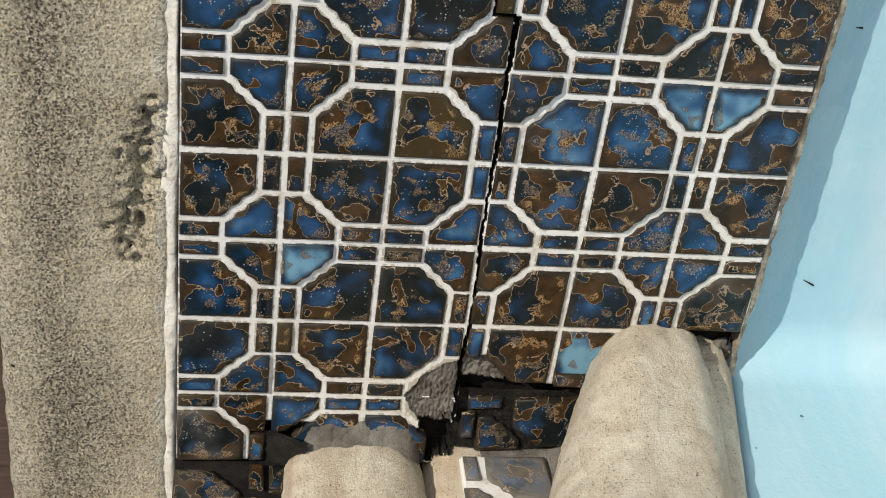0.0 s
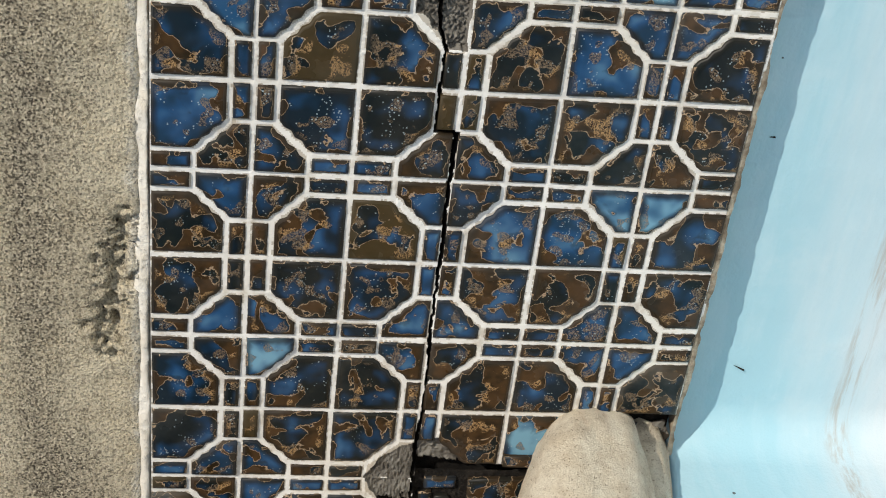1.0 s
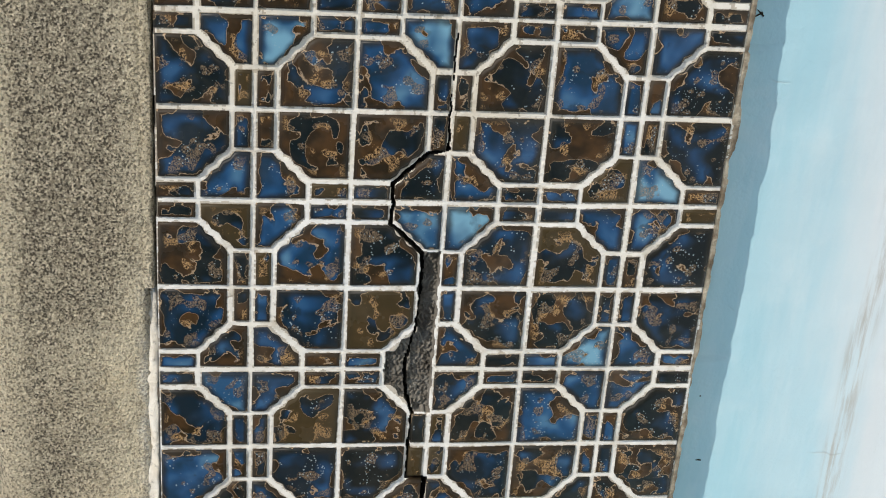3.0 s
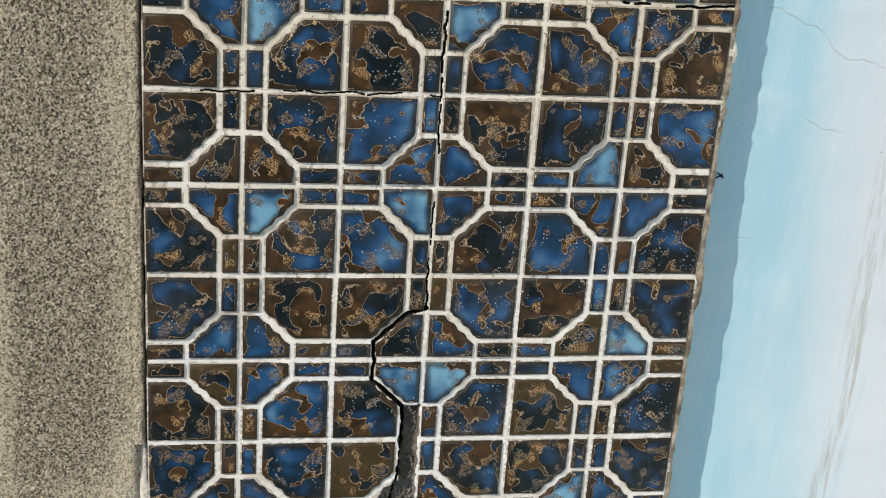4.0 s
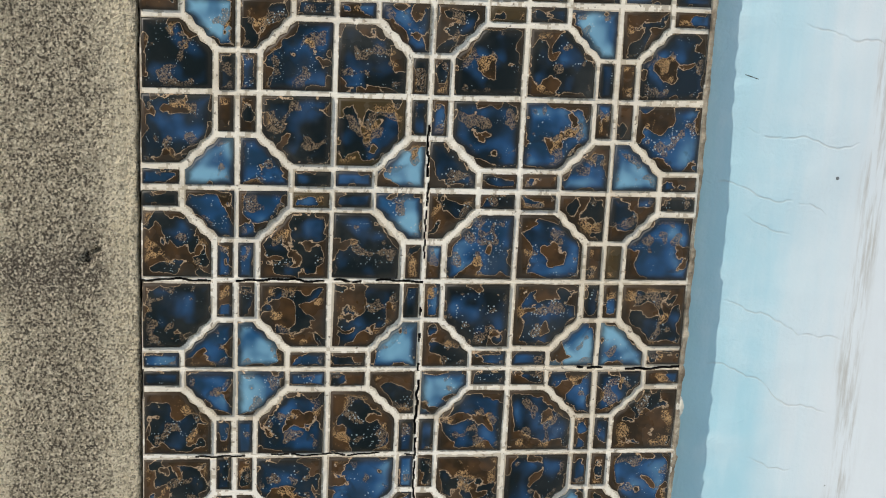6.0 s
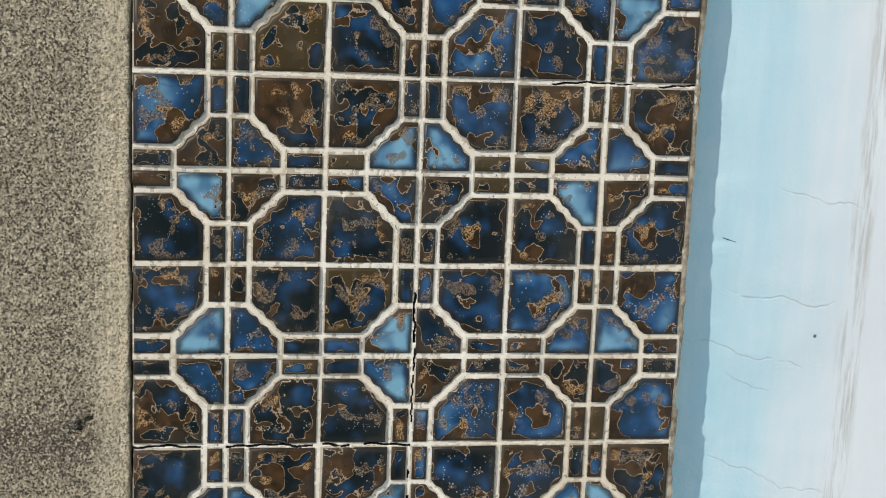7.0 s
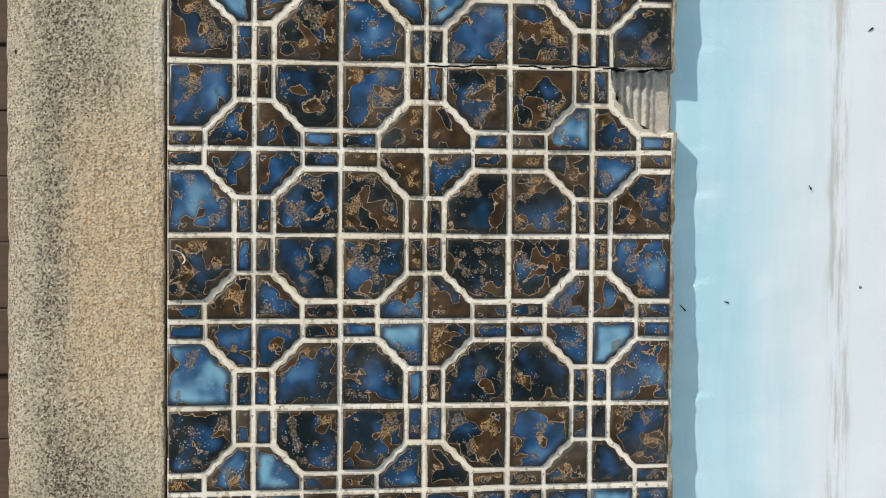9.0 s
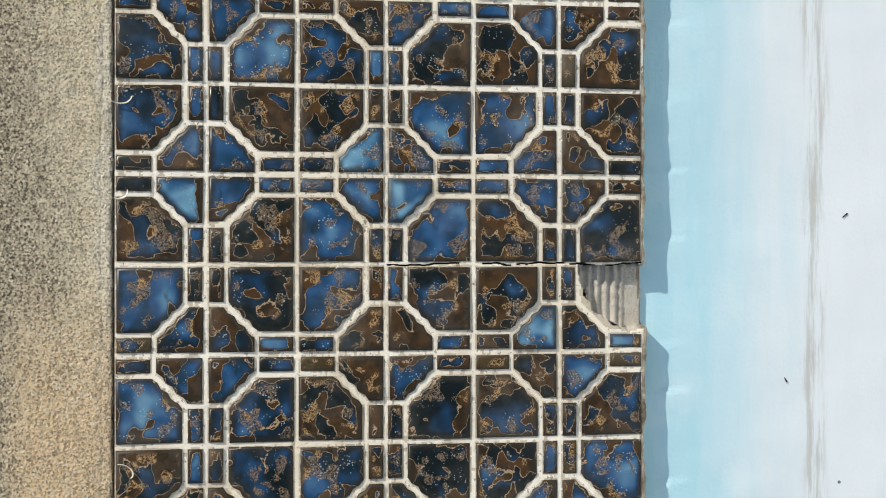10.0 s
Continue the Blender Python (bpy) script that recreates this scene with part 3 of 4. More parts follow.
def lip_point(x, k):
    y, z = ((0.0065, 1.2070), (0.0046, 1.2064), (0.0036, 1.2052), (0.0026, 1.2036), (0.0020, 1.2020), (0.0018, 1.2006), (0.0026, 1.1996), (0.006, 1.1990))[int(k)]
    # thin crusts of old mortar, split lengthwise into flakes
    flake = noise.noise(Vector((x * 26, k * 0.9, 3)))
    w = 0.0011 * flake + 0.0008 * noise.noise(Vector((x * 90, k * 1.7, 8))) + 0.007 * max(0.0, (x - 0.25) / 0.12) ** 2
    z += 0.0016 * noise.noise(Vector((x * 17, 1, k * 0.15))) + 0.0006 * noise.noise(Vector((x * 120, k * 0.4, 6)))
    if k < 3:
        z += 0.0030 * noise.noise(Vector((x * 38, 5, 2)))
    return (x, y + w, z)


def flush_point(x, k):
    # further along the joint is worn flush and dirty
    y, z = ((0.0065, 1.2075), (0.0028, 1.2066), (0.0022, 1.2050), (0.0020, 1.2036), (0.0020, 1.2022), (0.0022, 1.2012), (0.0030, 1.2003), (0.007, 1.1996))[int(k)]
    w = rough((x, k, 0), 80, 0.0009) + rough((x, k * 3, 0), 260, 0.0009)
    return (x, y + w, z + rough((x, k * 0.2, 5), 55, 0.0010))


for x0, x1, mat, label in ((0.348, 0.82, COPING, "worn sandy joint along the coping's lower edge"), (0.815, 1.62, COPING, "sandy cream joint worn flush with the coping")):
    tagged(sheet("trim_joint", rise(x0, x1, 0.0022), range(8), flush_point, [mat], flip=True), label, "mortar joint", "", "structure")
lip = sheet("trim_mortar", rise(-0.2, 0.37, 0.0018), range(8), lip_point, [LIP], flip=True)
tagged(lip, "crumbling pale mortar joint between coping and tiles", "mortar joint", "", "structure")

# the same edge goes on plainly round the rest of the basin
for x0, x1 in ((-3.4, -0.32), (1.62, 6.4)):
    box("coping_run", (x0, 0.004, 1.203), (x1, 0.9, 1.291), COPING, label="sandy concrete pool coping further along", category="coping", bevel=0.012)
    box("wall_upper", (x0, 0.010, 0.90), (x1, 0.028, 1.203), PLASTER, label="pale blue plaster further along the pool", category="pool wall")
box("coping_across", (-3.4, -5.9, 1.203), (6.4, -5.19, 1.291), COPING, label="sandy concrete pool coping across the basin", category="coping", bevel=0.012)

# ---- grout: one relief per course, with the crack, the pits of lost pieces and hairlines ----
CRACK = [(3.0, -1.0), (3.02, 1.5), (2.99, 3.0), (3.01, 4.53), (2.80, 4.57), (2.78, 5.0), (2.81, 5.42), (2.74, 5.6), (2.71, 6.0), (2.75, 6.4), (2.80, 6.75), (2.81, 7.42),
         (2.68, 7.55), (2.45, 7.75), (2.44, 8.22), (2.60, 8.38), (2.78, 8.55), (2.98, 8.62), (3.0, 10.0), (2.99, 12.4), (3.01, 14.2), (3.0, 15.2)]
HAIRS = [((0.0, 13.0), (3.0, 13.0), 0.00042), ((0.6, 11.0), (3.0, 11.0), 0.0003), ((3.0, 23.0), (6.0, 23.0), 0.0003), ((4.8, 12.0), (6.0, 12.0), 0.0005),
         ((4.4, 17.0), (6.0, 17.0), 0.00028)]


def distance_to(u, v, a, b):
    au, av, bu, bv = a[0] * HALF, a[1] * HALF, b[0] * HALF, b[1] * HALF
    du, dv = bu - au, bv - av
    f = np.clip(((u - au) * du + (v - av) * dv) / (du * du + dv * dv), 0, 1)
    return np.hypot(u - au - f * du, v - av - f * dv)


def inside(pts, u, v, grow):
    """Whether (u, v) lies in the convex-ish outline pts, grown by some metres."""
    ok = np.ones(u.shape, bool)
    hull = [pts[i] for i in range(len(pts))]
    for (a, b), (c, d) in zip(hull, hull[1:] + hull[:1]):
        length = math.hypot(c - a, d - b)
        ok &= ((c - a) * (v - b) - (d - b) * (u - a)) / length > -grow - 0.0012
    return ok


def lost_pieces():
    for row in ROWS:
        for col in range(6):
            if BIG[row + 1][col] == "-":
                yield "big", col, row
            if CORNER[row + 1][col] == "-":
                yield "corner", col, row
            if (col, row) in NO_UPRIGHT:
                yield "upright", col, row
            if (col, row) in NO_LEVEL:
                yield "level", col, row


def grout_course(name, cols, parent):
    # both courses are cut from one relief, so that they meet along the middle joint
    u = np.concatenate([np.arange(-0.002, 0.114, 0.001), np.arange(0.114, 0.156, 0.0005), np.arange(0.156, 6 * HALF + 0.0016, 0.001)])
    v = [-0.051]
    while v[-1] < 1.4:
        at = v[-1]
        fine = min(abs(at - line * HALF) for line in (11, 12, 13, 17, 23)) < 0.0022
        v.append(at + (0.00035 if fine else 0.0006 if 0.26 < at < 0.44 else 0.001))
    v = np.array(v)
    uu, vv = np.meshgrid(u, v, indexing="ij")
    coarse = np.random.default_rng(3)
    grain = coarse.normal(0, 1, uu.shape)
    soft = (grain + np.roll(grain, 1, 0) + np.roll(grain, 1, 1) + np.roll(grain, -1, 0) + np.roll(grain, -1, 1)) / 5
    y = -0.0004 + soft * 0.00022 + 0.0003 * np.sin(vv * 31 + 2 * np.sin(uu * 47))
    deep = np.zeros(uu.shape, bool)
    black = np.zeros(uu.shape, bool)
    jag = 0.0004 * np.sin(vv * 260 + 2 * np.sin(vv * 97)) + 0.0005 * np.sin(vv * 71) + 0.00025 * np.sin(vv * 830)
    for a, b in zip(CRACK, CRACK[1:]):
        mid = (a[1] + b[1]) / 2
        width = 0.00085 if mid < 5 else 0.0008 if mid < 9 else 0.0003
        hit = distance_to(uu + jag, vv, a, b) < width * (1.0 + 0.5 * np.sin(vv * 63) * np.sin(vv * 29 + 1))
        if mid > 9:
            # closed for stretches further along
            hit &= np.sin(vv * 47) + 0.8 * np.sin(vv * 131 + 1) + 0.6 * np.sin(vv * 389) > -0.5 + 0.12 * (mid - 9)
            y[hit] = 0.003
        else:
            y[hit] = 0.011
        deep |= hit
        black |= hit
    for a, b, width in HAIRS:
        wander = 0.0006 * np.sin(uu * 170 + 2 * np.sin(uu * 61)) + 0.0003 * np.sin(uu * 520)
        open_here = np.sin(uu * 95 + a[1]) + 0.8 * np.sin(uu * 237 + 2 * a[1]) + 0.5 * np.sin(uu * 610) > -0.7
        hit = (distance_to(uu, vv + wander, a, b) < width) & open_here
        y[hit] = 0.0025
        deep |= hit
        black |= hit
    for kind, col, row in lost_pieces():
        fu, fv = col % 2 == 1, row % 2 == 0
        u0, v0 = (col + 1 if fu else col) * HALF, (row + 1 if fv else row) * HALF
        pts = [(a + u0, b + v0) for a, b in turned(kind, fu, fv)]
        pit = inside(pts, uu, vv, 0.0005 * np.sin(uu * 410 + vv * 290) + 0.0004 * np.sin(vv * 700 - uu * 300))
        if kind == "big" and row > 20:
            y[pit] = (0.0075 + 0.0013 * np.sin(uu * 2 * math.pi / 0.0052) + soft * 0.0006)[pit]
        else:
            y[pit] = np.maximum(y, (0.0008 if row < 2 else 0.0032) + soft * 0.0010)[pit]
        deep |= pit
    shed = (uu > 0.29) & (vv > 1.1128) & (vv < 1.1484)
    y[shed] = 0.0085
    deep |= shed
    # between the lost pieces beside the crack the joints have gone with them
    gone = (uu > 0.1404) & (uu < 0.1494) & (vv > 0.2725) & (vv < 0.3712) | (uu > 0.1236) & (uu < 0.149) & (np.abs(vv - 0.30) < 0.0105)
    gone |= (uu > 0.1505) & (uu < 0.190) & (vv > 0.008) & (vv < 0.036) & (uu - 0.150 + vv < 0.0425 + soft * 0.002)
    y[gone] = np.maximum(y, 0.0032 + soft * 0.0016)[gone]
    deep |= gone
    # right of the crack the bed stands back and is paler
    bed = deep & (vv > 0.268) & (vv < 0.3715) & (uu < 0.15)
    y[bed & ~black] += (0.0022 * (uu > 0.1372 + 0.0007 * np.sin(vv * 170)) + 0.0007 * np.sin(uu * 2300 + 3 * np.sin(vv * 900)))[bed & ~black]
    # the hole where the bed has fallen away near the steps, its shade coloured black
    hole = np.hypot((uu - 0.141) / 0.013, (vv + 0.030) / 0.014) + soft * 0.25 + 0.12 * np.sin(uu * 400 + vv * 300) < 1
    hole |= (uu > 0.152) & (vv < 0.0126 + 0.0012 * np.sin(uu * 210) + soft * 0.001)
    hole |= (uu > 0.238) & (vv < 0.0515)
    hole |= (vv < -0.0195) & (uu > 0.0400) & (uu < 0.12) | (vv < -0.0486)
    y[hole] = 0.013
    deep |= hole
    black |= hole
    # along the worn stretch the glaze stands free of the coping
    free = (uu < 0.0008 + 0.0004 * np.sin(vv * 130)) & (vv > 0.36) & (vv < 0.95) & (np.sin(vv * 21) + 0.5 * np.sin(vv * 67) > -1.1)
    y[free] = 0.004
    deep |= free
    # ragged lower edge
    ragged = uu > 6 * HALF - 0.0006 + 0.0014 * np.sin(vv * 83) * np.sin(vv * 37 + 1)
    y[ragged] += 0.002
    verts = np.stack([vv, y, TOP - uu], -1).reshape(-1, 3)
    # leave out what lies wholly under a glazed piece
    nu, nv = uu.shape
    pu, pv = (uu / HALF) % 2, ((vv / HALF) % 2)
    lu, lv = np.minimum(pu, 2 - pu) * HALF, (1 - np.minimum(pv, 2 - pv)) * HALF
    t = 0.0022
    e = HALF - t
    big = (lu > t) & (lv > t) & (lu < 0.036) & (lv < 0.036) & (lu + lv < 0.0555)
    cor = (lu < e) & (lv < e) & (lu > 0.0248) & (lv > 0.0248) & (lu + lv > 0.0665)
    lev = (lu > t) & (lu < 0.0192) & (lv > 0.0416) & (lv < e)
    upr = (lv > t) & (lv < 0.0192) & (lu > 0.0416) & (lu < e)
    under = (big | cor | lev | upr) & ~deep
    # a tan fringe of old dirt where grout meets glaze
    # it is broader on the old stretch away from the steps
    w = 0.0003 * np.clip((vv - 0.35) / 0.2, 0, 1) + soft * 0.0007
    t, grime = t - 0.0011 - w, HALF - t + 0.0011 + w
    fringe = ((lu > t) & (lv > t) & (lu < 0.0377 + w) & (lv < 0.0377 + w) & (lu + lv < 0.0590 + w)) | ((lu < grime) & (lv < grime) & (lu > 0.0229 - w) & (lv > 0.0229 - w) & (lu + lv > 0.0632 - w))
    fringe |= ((lu > t) & (lu < 0.0209 + w) & (lv > 0.0399 - w) & (lv < grime)) | ((lv > t) & (lv < 0.0209 + w) & (lu > 0.0399 - w) & (lu < grime))
    idx = np.arange(nu * nv).reshape(nu, nv)
    quads = np.stack([idx[:-1, :-1], idx[1:, :-1], idx[1:, 1:], idx[:-1, 1:]], -1)
    mine = (uu[:-1, :-1] > 0.0004) & (uu[:-1, :-1] >= cols[0] * HALF - 0.01 * (cols[0] == 0)) & (uu[:-1, :-1] < cols[1] * HALF + 0.01 * (cols[1] == 6))
    keep = mine & ~(under[:-1, :-1] & under[1:, :-1] & under[1:, 1:] & under[:-1, 1:])
    dig = (deep[:-1, :-1] | deep[1:, 1:] | deep[1:, :-1] | deep[:-1, 1:])[keep]
    dark = (black[:-1, :-1] | black[1:, 1:] | black[1:, :-1] | black[:-1, 1:])[keep]
    old = (fringe[:-1, :-1] & fringe[1:, 1:] | fringe[1:, :-1] & fringe[:-1, 1:])[keep]
    quads = quads[keep]
    used, inverse = np.unique(quads, return_inverse=True)
    ob = mesh_object(name, verts[used].tolist(), inverse.reshape(-1, 4).tolist(), [GROUT, MORTAR, THINSET, SHADE_AND_DIRT, STAINED], parent, True)
    pale = (vv[:-1, :-1] > 1.0)[keep]
    ob.data.polygons.foreach_set("material_index", np.where(dark, 3, np.where(dig, np.where(pale, 2, 1), np.where(old, 4, 0))).tolist())
    ob.data.update()
    return ob


upper = tagged(new("tile_band_upper"), "upper course of blue and brown glazed pool mosaic tiles", "tile band", "", "structure")
lower = tagged(new("tile_band_lower"), "lower course of blue and brown glazed pool mosaic tiles", "tile band", "", "structure")
tagged(grout_course("grout", (0, 3), upper), "white grout with a long open crack")
tagged(grout_course("grout", (3, 6), lower), "white grout with a long open crack")


def edge_point(x, k):
    y, z = ((-0.0004, 0.9014), (-0.0005, 0.9001), (0.0015, 0.8991), (0.006, 0.8988), (0.012, 0.8986), (0.03, 0.8990))[int(k)]
    ragged = 0.0022 * max(-0.3, noise.noise(Vector((x * 33, 1, 0)))) + rough((x, k, 3), 140, 0.0009) + 0.0012 * (noise.noise(Vector((x * 12, 4, 0))) > 0.25)
    if 1.1128 < x < 1.1484:
        # bare bed where a large tile has come off
        y, ragged = max(y, 0.0095), -0.001
    crust = 0.0010 * max(0.0, min(1.0, (0.95 - x) / 0.1)) * (0.6 + 0.8 * abs(noise.noise(Vector((x * 21, 7, 0)))))
    crust += 0.6 * lap(1.62 - x) + 0.4 * lap((1.62 - 0.6 * x) % 1.6)
    return (x, y + rough((x, k, 1), 120, 0.0006) * (k > 0), z - (ragged + crust if k > 0 else 0))


edge = sheet("trim_mortar_lower", rise(0.02, 1.62, 0.0016), range(6), edge_point, [EDGE])
tagged(edge, "ragged mortar edge under the tile band", "mortar edge", "", "structure")

# ---- steps into the pool, their round concrete nosings and tiled risers ----
steps = tagged(new("pool_steps"), "cream concrete pool steps with rounded nosings and tiled risers", "pool steps")


def bar(name, cx, base_z, rx, base_r, climb, grow, power, seed, taper, reach, label):
    """A nosing that runs out from the wall: a rounded-square section, worn and sandy."""
    ang = [2 * math.pi * i / 56 for i in range(57)]

    def point(y, a):
        c, s = math.cos(a), math.sin(a)
        k = (abs(c) ** power + abs(s) ** power) ** (-1 / power)
        run = min(0.2, max(0.0, -y))
        cz, rz = base_z + climb * run, base_r + grow * run
        wear = 1 + 0.05 * noise.noise(Vector((c * 2 + seed, s * 2, y * 14))) + 0.02 * noise.noise(Vector((c * 9, s * 9 + seed, y * 80)))
        # the end at the wall is broken and rounded off
        end = min(1.0, taper + (1 - taper) * math.sqrt(max(0.0, min(1.0, (0.004 - y) / reach))))
        x, z = cx + rx * k * c * wear * end, cz + rz * k * s * wear * (0.5 + 0.5 * end)
        return (x + rough((x, y, z), 260, 0.0009) + rough((x, y * 0.4, z), 80, 0.0008), y, z + rough((z, x, y), 260, 0.0009) + rough((z, x, y * 0.4), 95, 0.0008))

    return sheet(name, rise(-0.5, -0.2, 0.02)[:-1] + rise(-0.2, 0.008, 0.0035), ang, point, [STEP], steps, label)


bar("nosing", -0.066, 1.1025, 0.036, 0.039, 0.0, 0.0, 3.6, 2.0, 0.86, 0.02, "sandy cream concrete nosing, broken at its end")
bar("nosing", 0.008, 0.9485, 0.052, 0.033, 0.24, 0.14, 2.6, 9.0, 0.86, 0.03, "worn cream concrete nosing")


def body_point(y, k):
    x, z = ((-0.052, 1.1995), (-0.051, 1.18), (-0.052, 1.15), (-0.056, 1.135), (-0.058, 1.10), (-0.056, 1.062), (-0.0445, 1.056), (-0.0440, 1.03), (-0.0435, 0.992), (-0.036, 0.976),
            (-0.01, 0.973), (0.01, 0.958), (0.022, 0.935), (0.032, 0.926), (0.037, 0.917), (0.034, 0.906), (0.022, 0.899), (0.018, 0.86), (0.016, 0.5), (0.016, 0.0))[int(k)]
    w = rough((x, y, z), 60, 0.0015) + rough((x, y, z), 200, 0.0008)
    if 9 <= k < 16:
        w = rough((x, y, z), 60, 0.003) + rough((x, y, z), 220, 0.0018)
    if 9 <= k <= 16:
        z += 0.19 * min(0.2, max(0.0, -y))
    return (x + w, y, z + w * 0.5)


ALONG = rise(-0.5, -0.2, 0.02)[:-1] + rise(-0.2, 0.022, 0.0035)
# the upper bed carries the shade beside the nosing in its black colour
sheet("riser_bed", ALONG, range(0, 6), body_point, [SHADE_AND_DIRT], steps, "dirty mortar bed darkened to black for the deep shade", True)
sheet("riser_bed", ALONG, range(5, 8), body_point, [STEP], steps, "smeared cream mortar bed", True)
sheet("riser_bed", ALONG, range(7, 10), body_point, [MORTAR], steps, "grey mortar bed", True)
sheet("step_body", ALONG, range(9, 17), body_point, [STEP], steps, "", True)


def core(lo, hi):
    bm = bmesh.new()
    bmesh.ops.create_cube(bm, size=1)
    for v in bm.verts:
        v.co = Vector([lo[i] + (hi[i] - lo[i]) * (v.co[i] + 0.5) for i in range(3)])
    part("step_core", bm, STEP, steps)


core((-0.60, -0.499, 0.0), (0.004, 0.01, 0.88))
core((-0.60, -0.499, 0.88), (-0.062, 0.01, 1.125))
core((-0.60, -0.499, 1.125), (-0.066, 0.01, 1.195))


def step_tile(kind, fu, fv, letter, x, y, z, tilt=(0, 0, 0), name=None):
    """A glazed piece on a riser: its face looks along +x."""
    me, cu, cv = piece_mesh(kind, fu, fv, letter)
    ob = new(name or PIECE_NAME[kind], me)
    ob.parent = steps
    ob.matrix_basis = pose(x, y, z) @ pose(0, 0, 0, 0, 0, 90) @ pose(0, 0, 0, *tilt)
    return ob


# pieces left on the two risers; they follow the wall's pattern round the corner
for kind, fu, fv, letter, y, z in [
        ("big", False, False, "R", -0.021, 1.1770), ("upright", False, False, "N", -0.0125, 1.1554), ("level", False, False, "M", -0.0465, 1.1890), ("level", False, True, "N", -0.0575, 1.1890),
        ("corner", False, False, "M", -0.042, 1.164), ("big", False, True, "N", -0.085, 1.1806), ("upright", True, False, "D", -0.0125, 1.1445)]:
    step_tile(kind, fu, fv, letter, -0.0500, y, z)
for kind, fu, fv, letter, y, z in [("big", True, True, "S", -0.0235, 1.0165), ("upright", True, False, "S", -0.0115, 1.0372), ("level", True, False, "S", -0.0455, 1.0045), ("corner", True, True, "S", -0.0375, 1.0290)]:
    step_tile(kind, fu, fv, letter, -0.0420, y, z, (0, 0, 4))

grout_bed = bmesh.new()
bmesh.ops.create_cube(grout_bed, size=1)
for v in grout_bed.verts:
    v.co = Vector((-0.0450 + v.co.x * 0.006, -0.05 + v.co.y * 0.098, 1.0185 + v.co.z * 0.049))
bmesh.ops.bevel(grout_bed, geom=grout_bed.edges[:], offset=0.0012, segments=2, affect="EDGES")
part("riser_grout", grout_bed, GROUT, steps, "white grout left round the riser's pieces")

# fragments that have slid down from the cracked band and still hang together
fragment = tagged(new("tile_fragment"), "loose group of glazed mosaic pieces slid into the gap", "tile fragment")
fragment.matrix_basis = pose(-0.0205, 0.004, 1.0100, 0, 0, 0)
for kind, letter, x, z, ry in [("big", "D", 0.0000, -0.0125, -2), ("level", "B", 0.0142, 0.0224, -1), ("upright", "D", -0.0023, 0.0305, -3), ("corner", "D", -0.0081, 0.0120, -2)]:
    me, cu, cv = piece_mesh(kind, True, True, letter)
    xs, heights = [v.co.x for v in me.vertices], [v.co.z for v in me.vertices]
    ob = new(PIECE_NAME[kind], me)
    ob.parent = fragment
    ob.matrix_basis = pose(x, 0, z, 1.5, ry, 0) @ pose(-(min(xs) + max(xs)) / 2, 0, -(min(heights) + max(heights)) / 2)


# bed behind the pieces; its black paints the shade in the gaps between them
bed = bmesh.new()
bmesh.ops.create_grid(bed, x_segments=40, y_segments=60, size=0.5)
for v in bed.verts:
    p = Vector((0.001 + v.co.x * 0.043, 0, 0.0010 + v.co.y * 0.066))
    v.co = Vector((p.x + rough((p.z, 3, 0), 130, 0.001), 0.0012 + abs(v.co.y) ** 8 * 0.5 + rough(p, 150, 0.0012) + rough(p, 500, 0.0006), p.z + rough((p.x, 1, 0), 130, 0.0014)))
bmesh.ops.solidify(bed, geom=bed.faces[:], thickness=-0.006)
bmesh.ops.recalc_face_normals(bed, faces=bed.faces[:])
part("grout", bed, SHADE_AND_DIRT, fragment, "dirty remains of grout, blackened for the shade in the gaps")


def corner_shade_point(x, k):
    # black sheet that paints the deep shade in the corner beside the upper nosing
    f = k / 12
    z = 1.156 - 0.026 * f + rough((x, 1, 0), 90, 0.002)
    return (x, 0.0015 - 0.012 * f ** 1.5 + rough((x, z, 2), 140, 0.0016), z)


tagged(sheet("corner_shade", rise(-0.052, -0.026, 0.0013), range(13), corner_shade_point, [SHADE_AND_DIRT]), "black sheet for the deep shade beside the step nosing", "silt")


def wedge_point(z, k):
    # smeared bedding mortar between the band and the upper nosing
    f = k / 14
    x = -0.0165 - 0.026 * f + 0.0012 * noise.noise(Vector((z * 60, 2, 0))) * (1 - f)
    fade = max(0.0, 1 - min(z - 1.066, 1.133 - z) / 0.008)
    y = 0.001 - 0.003 * min(1.0, 6 * f) - 0.016 * f * f + 0.012 * fade * fade
    return (x + rough((z, k * 0.004, 0), 150, 0.0010), y + rough((z, x, 3), 90, 0.0014) + rough((z, x, 6), 320, 0.0012), z)


wedge = sheet("mortar_wedge", rise(1.066, 1.133, 0.0016), range(15), wedge_point, [MORTAR])
tagged(wedge, "smeared grey bedding mortar above the step nosing", "mortar")


def rubble(x, y, z, r, seed, mat=MORTAR):
    bm = bmesh.new()
    bmesh.ops.create_icosphere(bm, subdivisions=2, radius=r)
    for v in bm.verts:
        c = v.co / r
        cell = Vector((round(c.x * 1.6), round(c.y * 1.6), round(c.z * 1.6)))
        v.co *= 1 + 0.5 * noise.noise(cell * 0.7 + Vector((seed, 0.3, 0))) + 0.25 * noise.noise(c * 2.5 + Vector((0, seed, 0)))
        v.co.y *= 0.6
    me = bpy.data.meshes.new("mortar_lump")
    bm.to_mesh(me)
    bm.free()
    me.materials.append(mat)
    ob = new("mortar_lump", me)
    ob.location = (x, y, z)
    return tagged(ob, "broken lump of bedding mortar lodged in the gap", "mortar lump", "broken mortar")


rubble_rng = random.Random(5)
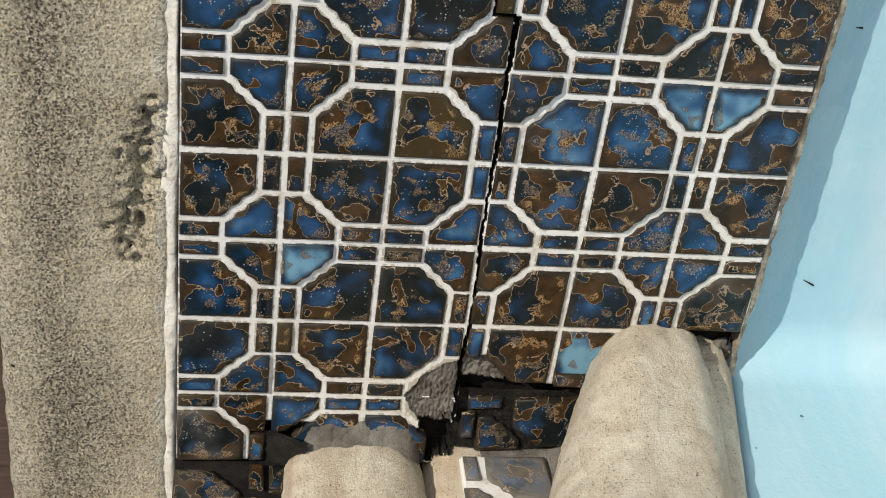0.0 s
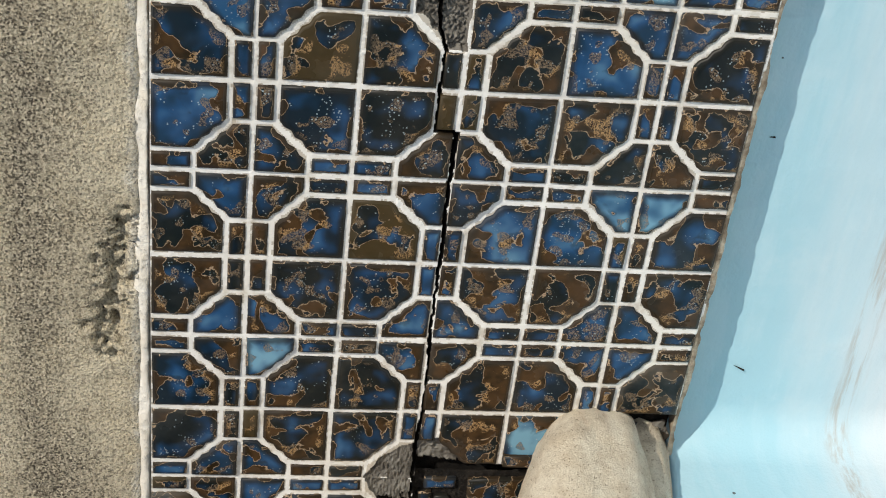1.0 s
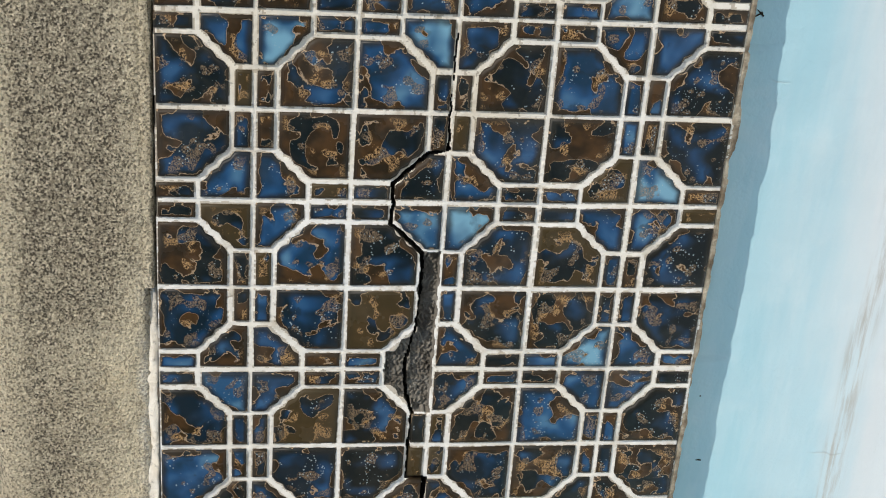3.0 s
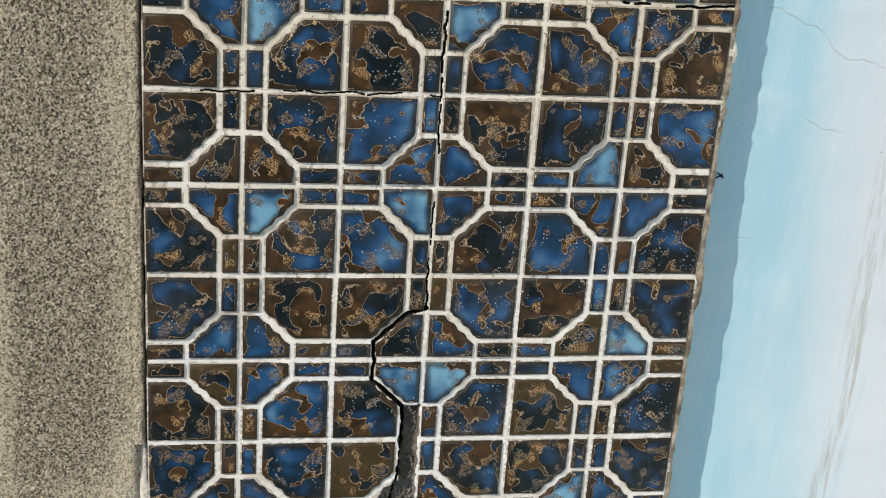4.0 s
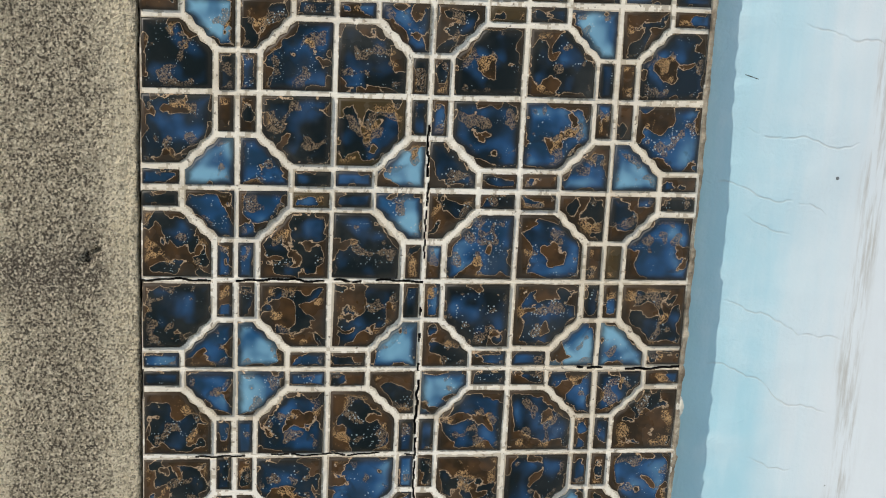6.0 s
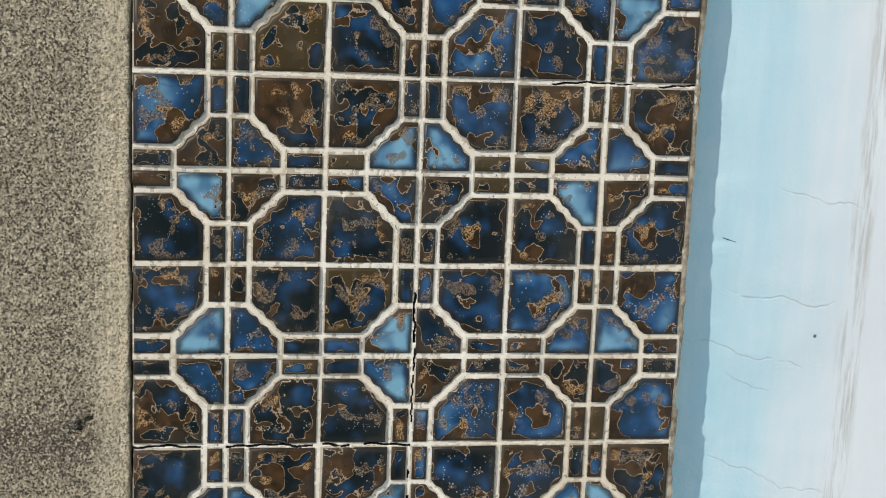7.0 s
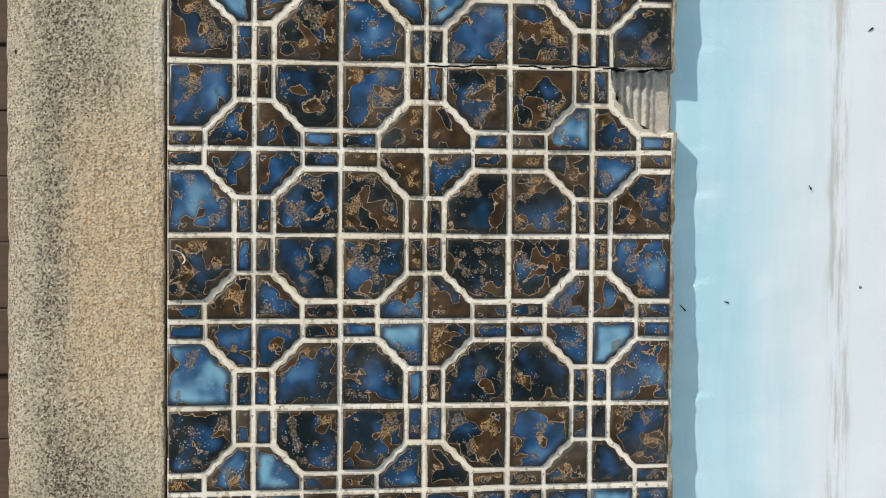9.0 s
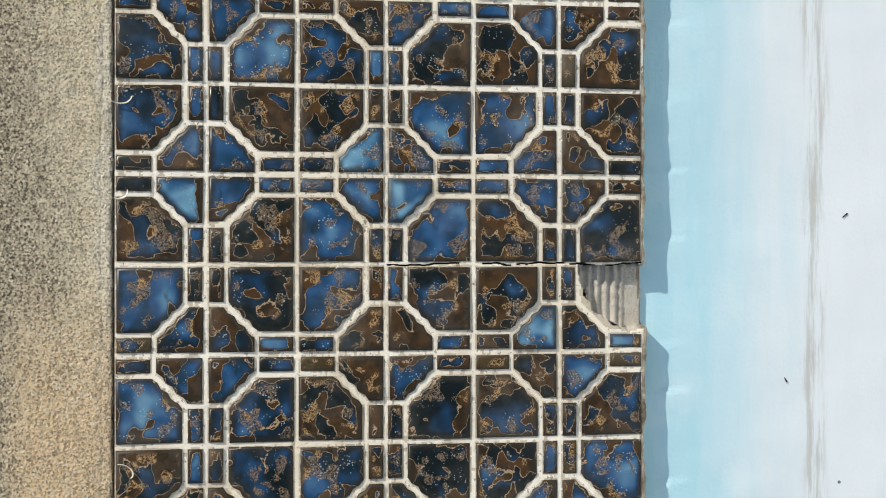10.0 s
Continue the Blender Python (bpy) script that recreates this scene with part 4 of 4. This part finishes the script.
for i in range(10):
    rubble(0.024 + 0.012 * rubble_rng.random(), 0.010, 0.925 - 0.025 * rubble_rng.random(), 0.002 + 0.0025 * rubble_rng.random(), i + 40)
for i in range(14):
    rubble(0.001 + 0.009 * rubble_rng.random(), 0.015, 1.046 - 0.05 * rubble_rng.random(), 0.0015 + 0.0025 * rubble_rng.random(), i + 60, SHADE_AND_DIRT)

chip = rubble(0.576, 0.0008, 0.8992, 0.0042, 52, LIP)
chip.scale = (1.5, 0.5, 0.7)
chip.name, chip["label"] = "mortar_chip", "pale flake of mortar clinging under the tile band"
del chip["group"]

# ---- the glazed pieces of the band ----
weights = "BBBMMNNDDO"
for row in ROWS:
    for col in range(6):
        parent = upper if col < 3 else lower
        if row == -1 and col > 2:
            continue
        if BIG[row + 1][col] != "-" and not (row == 0 and col == 5):
            lay_piece("big", col, row, BIG[row + 1][col], parent)
        if CORNER[row + 1][col] != "-":
            lay_piece("corner", col, row, CORNER[row + 1][col], parent)
        if (col, row) not in NO_LEVEL:
            letter = pieces_rng.choice(weights)
            strip = lay_piece("level", col, row, "B" if (col, row) == (4, 0) else letter, parent)
            if (col, row) == (4, 0):
                # pushed up over its neighbour where the step has moved
                strip.location += Vector((0.0115, -0.0035, 0.0005))
        if (col, row) not in NO_UPRIGHT and (row > -1 or col < 1):
            lay_piece("upright", col, row, pieces_rng.choice(weights), parent)


# ---- small things stuck to the wall ----


def curl(x, z, size, start):
    """A peeled curl of white sealant at the upper edge of the tiles."""
    bm = bmesh.new()
    rings = []
    for i in range(13):
        f = i / 12
        a = radians(start + 150 * f)
        c = Vector((x + size * math.cos(a) * (1 - 0.3 * f), -0.003 - 0.0015 * math.sin(math.pi * f), z - size * 1.1 * math.sin(a)))
        r = 0.0007 * (1 - 0.6 * abs(2 * f - 1))
        rings.append([bm.verts.new(c + Vector((math.cos(q) * r * 0.6, math.sin(q) * r, math.sin(q + 0.6) * r))) for q in (0, 1.26, 2.51, 3.77, 5.03)])
    for p, q in zip(rings, rings[1:]):
        for i in range(5):
            bm.faces.new((p[i], p[(i + 1) % 5], q[(i + 1) % 5], q[i]))
    bm.faces.new(rings[0][::-1]), bm.faces.new(rings[-1])
    me = bpy.data.meshes.new("sealant_curl")
    bm.to_mesh(me)
    bm.free()
    me.materials.append(GROUT)
    return tagged(new("sealant_curl", me), "peeled white curl of sealant at the tiles' upper edge", "sealant curl", "peeled sealant")


curl(1.243, 1.1965, 0.0062, 100)
curl(1.036, 1.1950, 0.0055, -20)
curl(1.190, 1.1975, 0.0050, 80)


def twig(x, z, length, lean):
    bm = bmesh.new()
    bmesh.ops.create_cone(bm, cap_ends=True, segments=6, radius1=0.0006, radius2=0.0002, depth=length)
    for v in bm.verts:
        v.co.x += 0.0008 * math.sin(v.co.z / length * 5)
    me = bpy.data.meshes.new("twig")
    bm.to_mesh(me)
    bm.free()
    me.materials.append(SHADE_AND_DIRT)
    ob = new("twig", me)
    ob.matrix_basis = pose(x, recess(x) - 0.0006, z, 0, lean, 0)
    return tagged(ob, "tiny dark twig stuck to the pale plaster", "twig", "twigs on the plaster")


for x, z, length, lean in [(0.0725, 0.8624, 0.0075, 20), (0.764, 0.8705, 0.008, 10), (0.5021, 0.8903, 0.006, -40), (0.5035, 0.889, 0.005, 30), (0.7046, 0.8944, 0.005, 60),
                           (1.1788, 0.7703, 0.004, -50), (1.0805, 0.8082, 0.003, 40), (0.2246, 0.8793, 0.003, -20), (1.0094, 0.8614, 0.003, 0), (1.006, 0.889, 0.005, 35)]:
    twig(x, z, length, lean)
